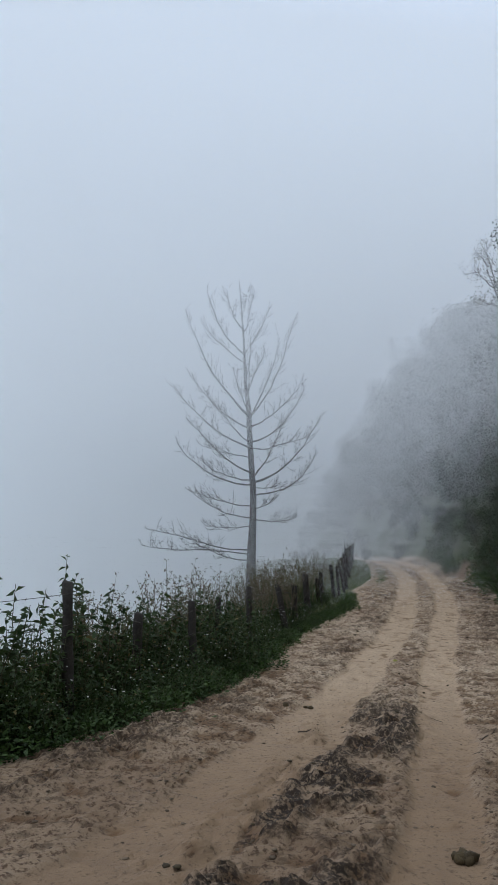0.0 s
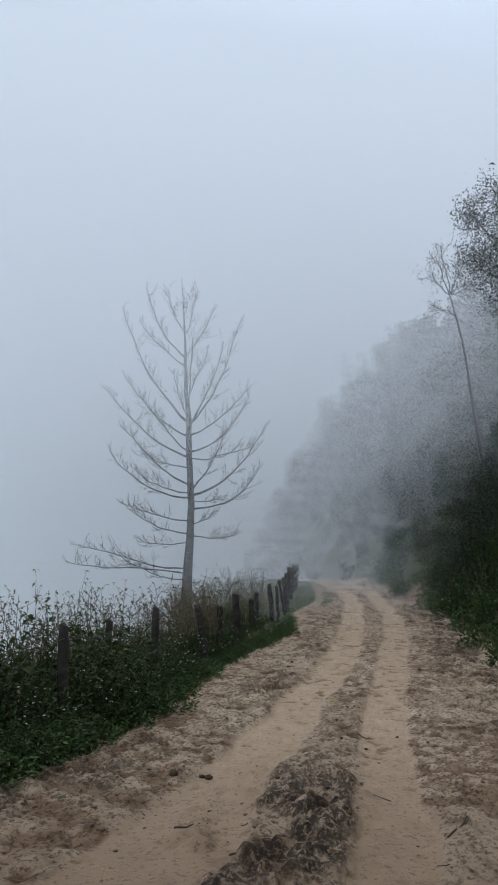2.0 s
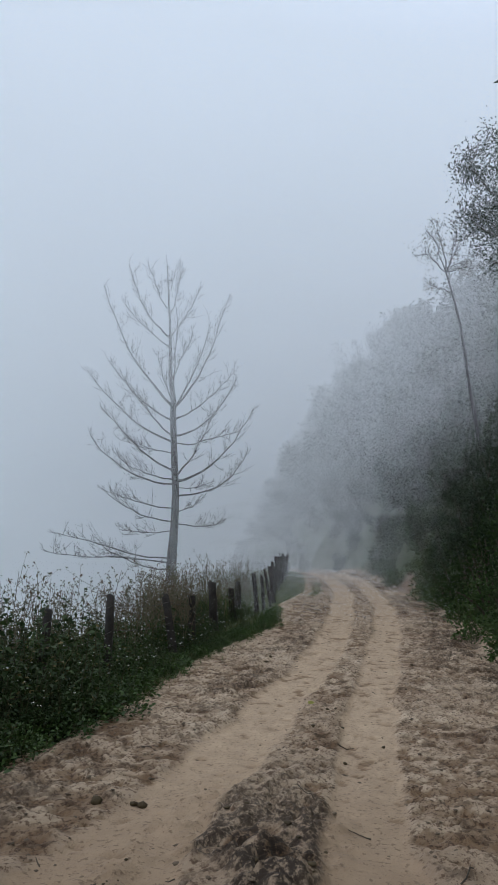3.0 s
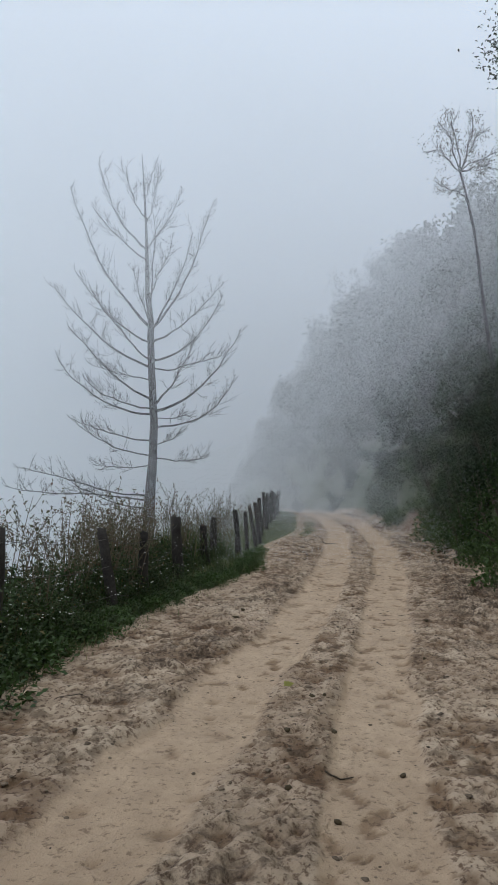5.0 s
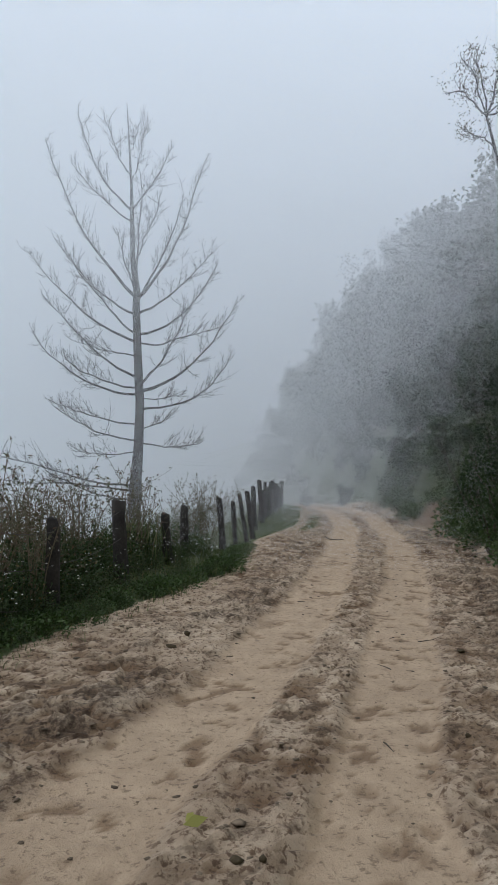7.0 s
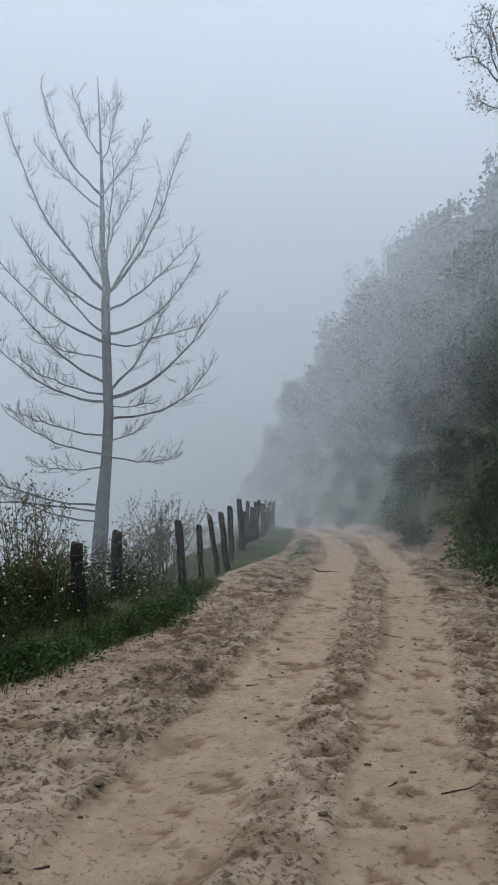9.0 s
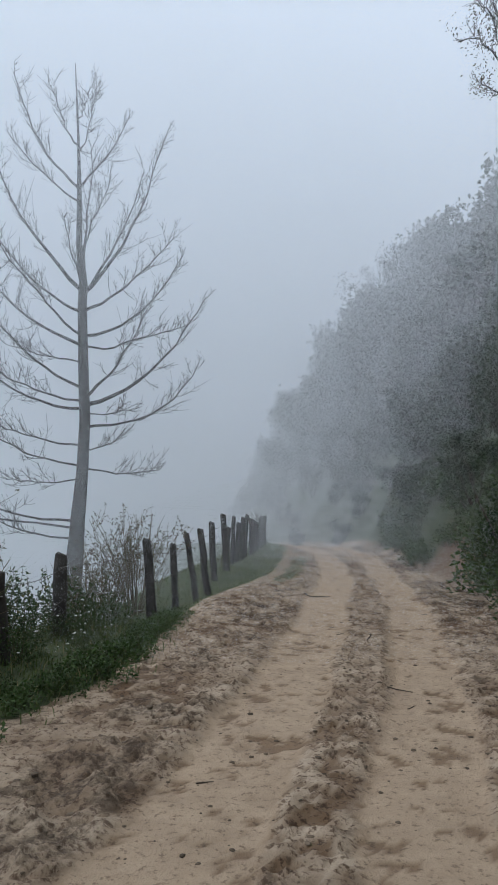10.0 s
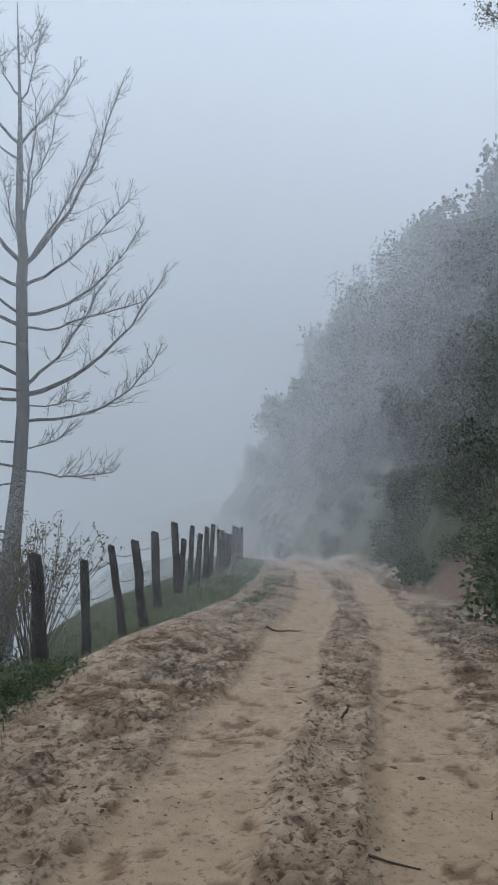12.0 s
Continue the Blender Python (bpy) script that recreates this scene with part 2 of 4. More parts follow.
class Shape:
    """Collects points and faces, and makes one mesh of them."""

    def __init__(self):
        self.v, self.f, self.n = [], [], 0

    def put(self, verts, faces):
        verts = np.asarray(verts, float).reshape(-1, 3)
        for f in faces:
            self.f.append(np.asarray(f, np.int64) + self.n)
        self.v.append(verts)
        self.n += len(verts)

    def tube(self, pts, radii, sides=6, rng=None, rugged=0.0):
        pts = np.asarray(pts, float)
        k = len(pts)
        d = np.gradient(pts, axis=0)
        d /= np.linalg.norm(d, axis=1)[:, None] + 1e-9
        ref = np.array((0.0, 0.0, 1.0)) if abs(d[0, 2]) < 0.9 else np.array((1.0, 0.0, 0.0))
        u = np.cross(d, ref)
        u /= np.linalg.norm(u, axis=1)[:, None] + 1e-9
        w = np.cross(d, u)
        a = np.arange(sides) * 2 * np.pi / sides
        r = np.asarray(radii, float)[:, None] * np.ones(sides)
        if rng is not None and rugged:
            r = r * (1 + rugged * (rng.random((k, sides)) - 0.5) + rugged * (rng.random((1, sides)) - 0.5))
        ring = pts[:, None, :] + r[:, :, None] * (np.cos(a)[None, :, None] * u[:, None, :] + np.sin(a)[None, :, None] * w[:, None, :])
        i, j = np.arange(k - 1)[:, None] * sides, np.arange(sides)[None, :]
        j2 = (j + 1) % sides
        fs = np.stack([i + j, i + j2, i + sides + j2, i + sides + j], -1).reshape(-1, 4)
        self.put(ring, [fs, np.arange(sides - 1, -1, -1)[None], (k - 1) * sides + np.arange(sides)[None]])

    def leaves(self, at, way, size, rng, slim=0.45, fold=0.15):
        """Pointed leaves that start at `at` and reach along `way`."""
        at, way = np.asarray(at, float), np.asarray(way, float)
        n = len(at)
        way = way / (np.linalg.norm(way, axis=1)[:, None] + 1e-9)
        side = np.cross(way, rng.normal(size=(n, 3)) * 0.6 + np.array((0, 0, 1.0)))
        side /= np.linalg.norm(side, axis=1)[:, None] + 1e-9
        up = np.cross(side, way)
        s = (np.asarray(size, float) * np.ones(n))[:, None]
        mid = at + way * s * 0.45
        q = np.stack([at, mid + side * s * slim * 0.5 + up * s * fold, at + way * s - up * s * fold * 0.5, mid - side * s * slim * 0.5 + up * s * fold], 1)
        self.put(q, [np.arange(n)[:, None] * 4 + np.arange(4)])

    def blades(self, base, tip, width, rng):
        """Grass blades bent over from base to tip."""
        base, tip = np.asarray(base, float), np.asarray(tip, float)
        n = len(base)
        out = tip - base
        side = np.stack([-out[:, 1], out[:, 0], np.zeros(n)], 1) + rng.normal(size=(n, 3)) * 0.02
        side /= np.linalg.norm(side, axis=1)[:, None] + 1e-9
        mid = base + out * np.array((0.35, 0.35, 0.68))
        w = (np.asarray(width) * np.ones(n))[:, None]
        q = np.stack([base - side * w * 0.5, base + side * w * 0.5, mid + side * w * 0.45, mid - side * w * 0.45, tip], 1)
        i = np.arange(n)[:, None] * 5
        self.put(q, [i + np.array((0, 1, 2, 3)), i + np.array((3, 2, 4))])

    def lump(self, at, r, rng, flat=0.7):
        t = (1 + 5**0.5) / 2
        v = np.array([(-1, t, 0), (1, t, 0), (-1, -t, 0), (1, -t, 0), (0, -1, t), (0, 1, t), (0, -1, -t), (0, 1, -t), (t, 0, -1), (t, 0, 1), (-t, 0, -1), (-t, 0, 1)]) / 1.9
        v = v * (0.7 + 0.6 * rng.random((12, 1))) * np.array((1, 0.6 + 0.6 * rng.random(), flat))
        a = rng.random() * 6.28
        v = v @ np.array(((math.cos(a), math.sin(a), 0), (-math.sin(a), math.cos(a), 0), (0, 0, 1)))
        self.put(v * r + np.asarray(at), [np.array(ICO)])

    def mesh(self, name, material, soft=False):
        return fast_mesh(name, np.concatenate(self.v), self.f, material, soft)


ICO = [(0, 11, 5), (0, 5, 1), (0, 1, 7), (0, 7, 10), (0, 10, 11), (1, 5, 9), (5, 11, 4), (11, 10, 2), (10, 7, 6), (7, 1, 8), (3, 9, 4), (3, 4, 2), (3, 2, 6), (3, 6, 8), (3, 8, 9), (4, 9, 5), (2, 4, 11), (6, 2, 10), (8, 6, 7), (9, 8, 1)]


def part(name, shape, material, parent, label="", soft=False):
    ob = new(name, shape.mesh(name, material, soft))
    ob.parent = parent
    return tagged(ob, label)


def thing(name, label, category, at=(0, 0, 0), group="", kind=""):
    ob = new(name)
    ob.empty_display_size = 0.2
    ob.location = at
    return tagged(ob, label, category, group, kind)


# ---- the plan: road edges, wheel tracks, levels ----
LEFT_Y, LEFT_X = (-200, -4, 0, 4, 6.8, 8.4, 11.06, 13.5, 15.1, 16.6, 18.3, 19.9, 21.2, 23.3, 25.0, 27.0, 29.0, 32.5, 38.5, 45, 55, 60, 75, 100, 140), (-120, -7.2, -5.0, -2.9, -1.2, -0.05, 1.45, 2.35, 3.1, 3.75, 4.75, 5.6, 6.0, 6.55, 7.1, 8.05, 8.95, 10.05, 11.7, 11.9, 10.2, 9.2, 10.2, 16, 32)
RIGHT_Y, RIGHT_X = (-200, -4, 0, 6, 10, 15.3, 21.4, 26, 30, 38, 45, 55, 60, 75, 100, 140), (-110, 0.6, 2.9, 5.0, 6.5, 8.5, 10.95, 12.3, 13.1, 14.8, 15.2, 13.4, 12.6, 13.5, 20, 36)
LT_Y, LT_X = (-200, 0, 4.5, 6.8, 11, 12.9, 15.1, 17.8, 20, 24.3, 28.5, 32, 36, 45, 55), (-110, -2.1, 0.06, 1.2, 3.2, 4.0, 5.15, 6.3, 7.2, 8.8, 10.3, 11.3, 12.2, 12.9, 11.4)
RT_Y, RT_X = (-200, 0, 4.9, 7.6, 11, 12.9, 15.1, 17.9, 20.1, 24.5, 30.8, 36, 45, 55), (-108, -0.1, 2.05, 3.2, 4.5, 5.3, 6.3, 7.5, 8.5, 10.2, 12.2, 13.6, 14.2, 12.8)
LEVEL_Y, LEVEL_Z = (-200, -5, 0, 1.8, 2.5, 3.8, 6.9, 9.9, 12.8, 17.4, 22, 30, 40, 50, 65, 140), (6, 0.15, 0, -0.05, -0.16, -0.4, -0.68, -0.84, -0.9, -0.9, -0.82, -0.68, -0.46, -0.95, -2.2, -9)
FENCE_Y, FENCE_X = (-20, 0, 8.0, 9.74, 10.76, 15.6, 16.46, 18.46, 20.12, 21.5, 24.34, 25.27, 26.21, 27.0, 27.93, 29.06, 32.2, 35, 38.7, 48), (-16, -5.9, -0.98, -0.22, 0.53, 2.66, 3.26, 3.89, 4.61, 5.03, 6.03, 6.5, 6.8, 7.13, 7.47, 7.86, 8.9, 9.8, 10.9, 10.8)


def at_y(y, ys, xs):
    return np.interp(y, ys, xs)


def bank(d):
    """Height of the hillside d metres in from the road's edge."""
    return 1.5 * smooth(d, -0.1, 1.3) + 1.12 * np.clip(d - 0.7, 0, 20) + 0.3 * np.clip(d - 22, 0, 200)


def level(x, y):
    """Ground height without the fine relief."""
    x, y = np.asarray(x, float), np.asarray(y, float)
    l, r = at_y(y, LEFT_Y, LEFT_X), at_y(y, RIGHT_Y, RIGHT_X)
    fx = np.where(y < 48, at_y(y, FENCE_Y, FENCE_X), l - 1.0)
    z = at_y(y, LEVEL_Y, LEVEL_Z)
    z = z + bank(x - r) * (1 + 0.25 * (fbm(x, y, 4.0, 3, 5) - 0.5)) * (x > r - 0.1)
    hollow = smooth(y, 21.5, 23.5) * (1 - smooth(y, 26.0, 29.0))
    z = z + (0.06 - 0.34 * hollow) * smooth(l - x, 0.0, 0.7)
    z = z + 0.10 * smooth(y, 22.5, 23.5) * (1 - smooth(y, 25.5, 26.5)) * (1 - smooth(np.abs(x - l - 0.5), 0.1, 0.6))
    drop = np.clip(fx - 0.35 + 0.3 * hollow - x, 0, None)
    z = z - np.where(drop < 1.5, 0.3 * drop**2, 0.675 + 0.9 * (drop - 1.5)).clip(0, 45)
    return z


def line_mask(x, y, ys, xs, half):
    off = np.abs(x - at_y(y, ys, xs) + 0.24 * (fbm(x, y, 0.9, 4, 33) - 0.5)) * 0.9
    return 1 - smooth(off, half * 0.78, half * 1.22)


def dents(x, y, cell, radius, share, seed):
    """Hoof and boot prints: shallow round hollows, one in some of the cells."""
    ix, iy = np.floor(x / cell), np.floor(y / cell)
    best = np.zeros_like(x)
    for a in (-1, 0, 1):
        for b in (-1, 0, 1):
            cx, cy = ix + a, iy + b
            u, v, p, s = (lattice(cx, cy, seed + q) for q in range(4))
            r = radius * (0.6 + 0.7 * s)
            dx, dy = x - (cx + u) * cell, y - (cy + v) * cell
            d = np.sqrt((dx * (0.8 + 0.6 * p / share)) ** 2 + dy**2) / r
            best = np.maximum(best, (1 - smooth(d, 0.55, 1.1)) * (p < share))
    return best


def relief(x, y):
    """Track, churn, grass, soil and darkening shares and the road's fine relief."""
    l, r = at_y(y, LEFT_Y, LEFT_X), at_y(y, RIGHT_Y, RIGHT_X)
    lt = line_mask(x, y, LT_Y, LT_X, 0.44 - 0.11 * smooth(y, 7, 12))
    rt = line_mask(x, y, RT_Y, RT_X, 0.27 + 0.05 * smooth(y, 9, 16))
    track = np.maximum(lt, rt)
    on = smooth(x, l - 0.2, l + 0.3) * (1 - smooth(x, r - 0.3, r + 0.1))
    mid = (at_y(y, LT_Y, LT_X) + at_y(y, RT_Y, RT_X)) / 2
    churn = (1 - smooth(np.abs(x - mid + 0.1), 0.45, 0.95)) * (1 - smooth(y, 7.5, 11.0)) * smooth(fbm(x, y, 0.7, 4, 71), 0.38, 0.55)
    edge = (1 - smooth(np.abs(x - l - 0.5), 0.2, 0.8)) * (1 - smooth(y, 9, 12)) * smooth(fbm(x, y, 0.7, 3, 75), 0.42, 0.6)
    far = smooth(x, r - 1.6, r - 0.7) * smooth(fbm(x, y, 0.6, 3, 78), 0.42, 0.6)
    clumps = (1 - smooth(np.abs(x - at_y(y, LT_Y, LT_X) + 0.8), 0.15, 0.55)) * smooth(y, 10, 13) * smooth(fbm(x, y, 0.45, 3, 79), 0.47, 0.6)
    churn = np.maximum(churn, np.maximum(0.7 * np.maximum(edge, far), 0.55 * clumps))
    loose = (1 - track) * on
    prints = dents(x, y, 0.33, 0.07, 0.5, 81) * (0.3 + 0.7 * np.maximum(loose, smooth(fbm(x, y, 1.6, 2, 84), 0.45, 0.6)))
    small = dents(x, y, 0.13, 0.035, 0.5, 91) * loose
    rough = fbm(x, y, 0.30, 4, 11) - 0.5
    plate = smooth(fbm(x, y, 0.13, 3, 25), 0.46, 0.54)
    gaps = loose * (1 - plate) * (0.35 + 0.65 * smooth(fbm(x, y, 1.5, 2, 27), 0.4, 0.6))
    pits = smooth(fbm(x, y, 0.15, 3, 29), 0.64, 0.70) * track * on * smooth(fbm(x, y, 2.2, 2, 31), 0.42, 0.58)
    h = -0.02 * track * on
    h = h + loose * ((0.025 + 0.06 * (1 - smooth(y, 7, 12))) * rough + 0.11 * np.abs(fbm(x, y, 0.11, 3, 21) - 0.5) - 0.022 * small)
    h = h + 0.014 * loose * plate - 0.008 * pits
    h = h + churn * on * 0.035 * plate + churn * on * (0.20 * (fbm(x, y, 0.24, 4, 41) - 0.38) + 0.09 * np.abs(fbm(x, y, 0.12, 3, 45) - 0.5))
    h = h + track * on * (0.018 * (fbm(x, y, 0.5, 3, 51) - 0.5) + 0.016 * (fbm(x, y, 0.09, 2, 53) - 0.5)) - 0.020 * prints * on
    # ribbed tyre marks beside the middle of the road
    s = y + 0.4 * x
    tyre = (1 - smooth(np.abs(x - mid - 0.28), 0.07, 0.11)) + (1 - smooth(np.abs(x - mid + 0.15), 0.07, 0.11))
    h = h + 0.018 * tyre * np.sin(s * 2 * np.pi / 0.07) * smooth(y, 9, 11) * smooth(fbm(x, y, 1.2, 2, 95), 0.42, 0.55) * on
    grass = (1 - smooth(x, l - 0.15 + 0.5 * (fbm(x, y, 0.6, 3, 61) - 0.5), l + 0.05)) + smooth(x, r + 0.1, r + 0.5)
    strip = 0.55 * (1 - smooth(np.abs(x - l - 0.5), 0.1, 0.4)) * smooth(y, 27, 28) * (1 - smooth(y, 33, 35))
    soil = smooth(x, r - 0.15, r + 0.2) * (1 - smooth(x, r + 0.6, r + 0.95)) * smooth(y, 26.5, 28.0) * (1 - smooth(y, 30.0, 31.5))
    # road colour darkened towards its start, standing in for a lower exposure
    near_dim = 0.66 * (1 - smooth(y, 5.0, 12.0)) * on
    # prints, gaps, pits and low spots coloured darker: painted recess shade with some dampness
    damp_shade = np.clip(np.maximum(0.55 * prints + 0.8 * gaps + 0.75 * pits + 0.8 * small * smooth(fbm(x, y, 0.9, 2, 87), 0.4, 0.6) + loose * smooth(-rough, 0.07, 0.12) * (0.85 - 0.5 * smooth(y, 9, 13)), near_dim), 0, 1)
    return track * on, churn, np.clip(grass + strip, 0, 1), soil, h, damp_shade


# ---- ground: one sheet to the horizon ----


def ground_sheet():
    ys = [1.0]
    while ys[-1] < 2200:
        y = ys[-1]
        ys.append(y + (0.03 if y < 12 else 0.04 if y < 25 else min(300, 0.05 + (y - 24) * 0.03)))
    back = [0.95]
    while back[-1] > -2200:
        back.append(back[-1] - max(0.05, (1 - back[-1]) * 0.12))
    ys = np.array(back[::-1] + ys)
    core = np.arange(-3.5, 3.3, 0.03)
    out, s = [0.04], 0.045
    while out[-1] < 2200:
        s *= 1.11
        out.append(out[-1] + s)
    out = np.array(out)
    vs = np.concatenate([core[0] - out[::-1], core, core[-1] + out])
    c = (at_y(ys, LEFT_Y, LEFT_X) + at_y(ys, RIGHT_Y, RIGHT_X)) / 2
    c = np.where(ys < 60, c, c[np.searchsorted(ys, 60)])
    c = np.where(ys > -4, c, c[np.searchsorted(ys, -4)])
    X, Y = c[:, None] + vs[None, :], ys[:, None] + 0 * vs[None, :]
    track, churn, grass, soil, h, damp_shade = relief(X, Y)
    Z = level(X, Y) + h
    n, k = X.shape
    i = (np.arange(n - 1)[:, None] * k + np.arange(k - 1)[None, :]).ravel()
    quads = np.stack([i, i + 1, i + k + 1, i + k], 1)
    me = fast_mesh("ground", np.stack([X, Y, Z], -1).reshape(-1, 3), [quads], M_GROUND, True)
    for name, val in (("track", track), ("churn", churn), ("grass", grass), ("soil", soil), ("damp_shade", damp_shade)):
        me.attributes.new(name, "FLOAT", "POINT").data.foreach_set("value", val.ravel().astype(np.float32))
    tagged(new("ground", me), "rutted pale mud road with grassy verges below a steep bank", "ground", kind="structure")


ground_sheet()


def surface(x, y):
    return level(x, y) + relief(np.asarray(x, float), np.asarray(y, float))[4]


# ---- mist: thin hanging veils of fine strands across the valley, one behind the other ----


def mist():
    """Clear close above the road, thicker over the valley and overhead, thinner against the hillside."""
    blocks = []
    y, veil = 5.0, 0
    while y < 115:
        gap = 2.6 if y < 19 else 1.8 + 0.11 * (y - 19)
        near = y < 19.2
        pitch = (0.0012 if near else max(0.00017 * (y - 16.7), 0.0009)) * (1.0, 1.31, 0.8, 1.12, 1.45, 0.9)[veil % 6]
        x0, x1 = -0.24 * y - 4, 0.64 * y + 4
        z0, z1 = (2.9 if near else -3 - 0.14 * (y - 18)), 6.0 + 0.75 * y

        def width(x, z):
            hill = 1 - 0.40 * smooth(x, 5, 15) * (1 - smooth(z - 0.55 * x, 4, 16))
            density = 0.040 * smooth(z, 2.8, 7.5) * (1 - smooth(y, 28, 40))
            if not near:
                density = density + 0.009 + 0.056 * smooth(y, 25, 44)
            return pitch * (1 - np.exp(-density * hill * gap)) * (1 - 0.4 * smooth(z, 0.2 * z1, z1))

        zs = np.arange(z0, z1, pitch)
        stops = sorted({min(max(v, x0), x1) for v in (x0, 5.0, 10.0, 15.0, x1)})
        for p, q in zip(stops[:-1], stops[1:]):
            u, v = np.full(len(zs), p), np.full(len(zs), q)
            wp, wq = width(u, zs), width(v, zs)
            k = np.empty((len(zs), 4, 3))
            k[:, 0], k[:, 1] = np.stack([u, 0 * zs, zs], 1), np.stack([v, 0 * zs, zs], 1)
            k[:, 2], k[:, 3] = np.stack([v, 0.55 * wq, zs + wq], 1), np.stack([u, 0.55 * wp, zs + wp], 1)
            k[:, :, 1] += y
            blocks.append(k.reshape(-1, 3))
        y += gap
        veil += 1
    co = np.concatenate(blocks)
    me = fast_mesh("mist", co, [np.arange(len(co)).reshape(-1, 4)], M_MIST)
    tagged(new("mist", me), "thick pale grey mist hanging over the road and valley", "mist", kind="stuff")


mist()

# ---- fence of weathered posts and barbed wire ----
rng = np.random.default_rng(11)
fence = thing("fence", "old leaning wooden posts strung with rusty barbed wire beside the road", "fence")
# x, y, height of the top, thickness, lean along x and y
POSTS = [(-4.4, 2.6, 1.1, 0.07, 0.02, 0), (-2.9, 4.9, 0.95, 0.07, -0.03, 0), (-0.98, 8.02, 0.80, 0.062, -0.06, 0.02), (-0.22, 9.74, 0.25, 0.066, 0.0, 0.03), (0.53, 10.76, 0.31, 0.055, -0.08, 0),
         (1.05, 12.0, 0.24, 0.055, 0.02, 0), (1.75, 13.4, 0.30, 0.06, -0.02, 0.02), (2.66, 15.6, 0.16, 0.07, -0.22, 0.05), (3.26, 16.7, 0.06, 0.07, -0.04, 0), (3.89, 18.46, 0.20, 0.085, -0.08, 0.04),
         (4.61, 20.12, -0.03, 0.065, -0.12, 0), (5.03, 21.5, 0.05, 0.07, -0.04, 0.03), (6.03, 24.34, 0.13, 0.075, -0.13, 0.02), (6.50, 25.27, 0.04, 0.055, -0.12, 0), (6.80, 26.21, 0.20, 0.05, -0.2, 0.04),
         (7.13, 27.0, 0.26, 0.065, -0.16, 0), (7.47, 27.93, 0.39, 0.07, -0.07, 0), (7.86, 29.06, 0.56, 0.065, -0.1, 0.03)]
fy = 29.9
while fy < 41:
    fx = float(at_y(fy, FENCE_Y, FENCE_X))
    POSTS.append((fx, fy, float(level(fx, fy)) + 0.85 + 0.3 * rng.random(), 0.045 + 0.025 * rng.random(), rng.normal() * 0.045, rng.normal() * 0.03))
    fy += 0.62 + 0.3 * rng.random()
tops = []
for px, py, pz, pr, lx, ly in POSTS:
    gz = float(level(px, py)) - 0.25
    h = pz - gz
    k = 7
    t = np.linspace(0, 1, k)
    wob = np.cumsum(rng.normal(size=(k, 2)), 0) * 0.007
    base = np.array((px - lx * h, py - ly * h))
    pts = np.stack([base[0] + lx * h * t + wob[:, 0] - wob[-1, 0], base[1] + ly * h * t + wob[:, 1] - wob[-1, 1], gz + h * t], 1)
    sh = Shape()
    sh.tube(np.vstack([pts, pts[-1] + (0.006, 0, 0.012)]), np.append(pr * (1.12 - 0.2 * t), pr * 0.6), 9, rng, 0.28)
    part("post", sh, M_POST, fence)
    tops.append(pts)
for drop in (0.12, 0.45, 0.80):
    for a, b in zip(tops[:-1], tops[1:]):
        def on_post(p):
            z = p[-1, 2] - drop
            return np.array((np.interp(z, p[:, 2], p[:, 0]) + 0.05, np.interp(z, p[:, 2], p[:, 1]), z))
        p, q = on_post(a), on_post(b)
        t = np.linspace(0, 1, 9)
        sh = Shape()
        line = p + (q - p) * t[:, None] - np.array((0, 0, 1)) * (0.05 * 4 * t * (1 - t))[:, None]
        sh.tube(line, np.full(9, 0.0032), 4)
        n = max(2, int(np.linalg.norm(q - p) / 0.13))
        for s in (np.arange(n) + 0.5) / n:
            c = p + (q - p) * s - np.array((0, 0, 0.2 * s * (1 - s)))
            d = rng.normal(size=3)
            d *= 0.018 / np.linalg.norm(d)
            sh.tube([c - d, c + d], [0.0022, 0.0022], 3)
        part("barbed_wire", sh, M_WIRE, fence)

# ---- plants ----


def bend(a, b, sag, k, rng, rough=0.0):
    """A bowed line from a to b."""
    t = np.linspace(0, 1, k)[:, None]
    a, b = np.asarray(a, float), np.asarray(b, float)
    line = a + (b - a) * t + np.asarray(sag, float) * (4 * t * (1 - t))
    if rough:
        j = np.cumsum(rng.normal(size=(k, 3)), 0) * rough
        line = line + j - j[0] - (j[-1] - j[0]) * t
    return line


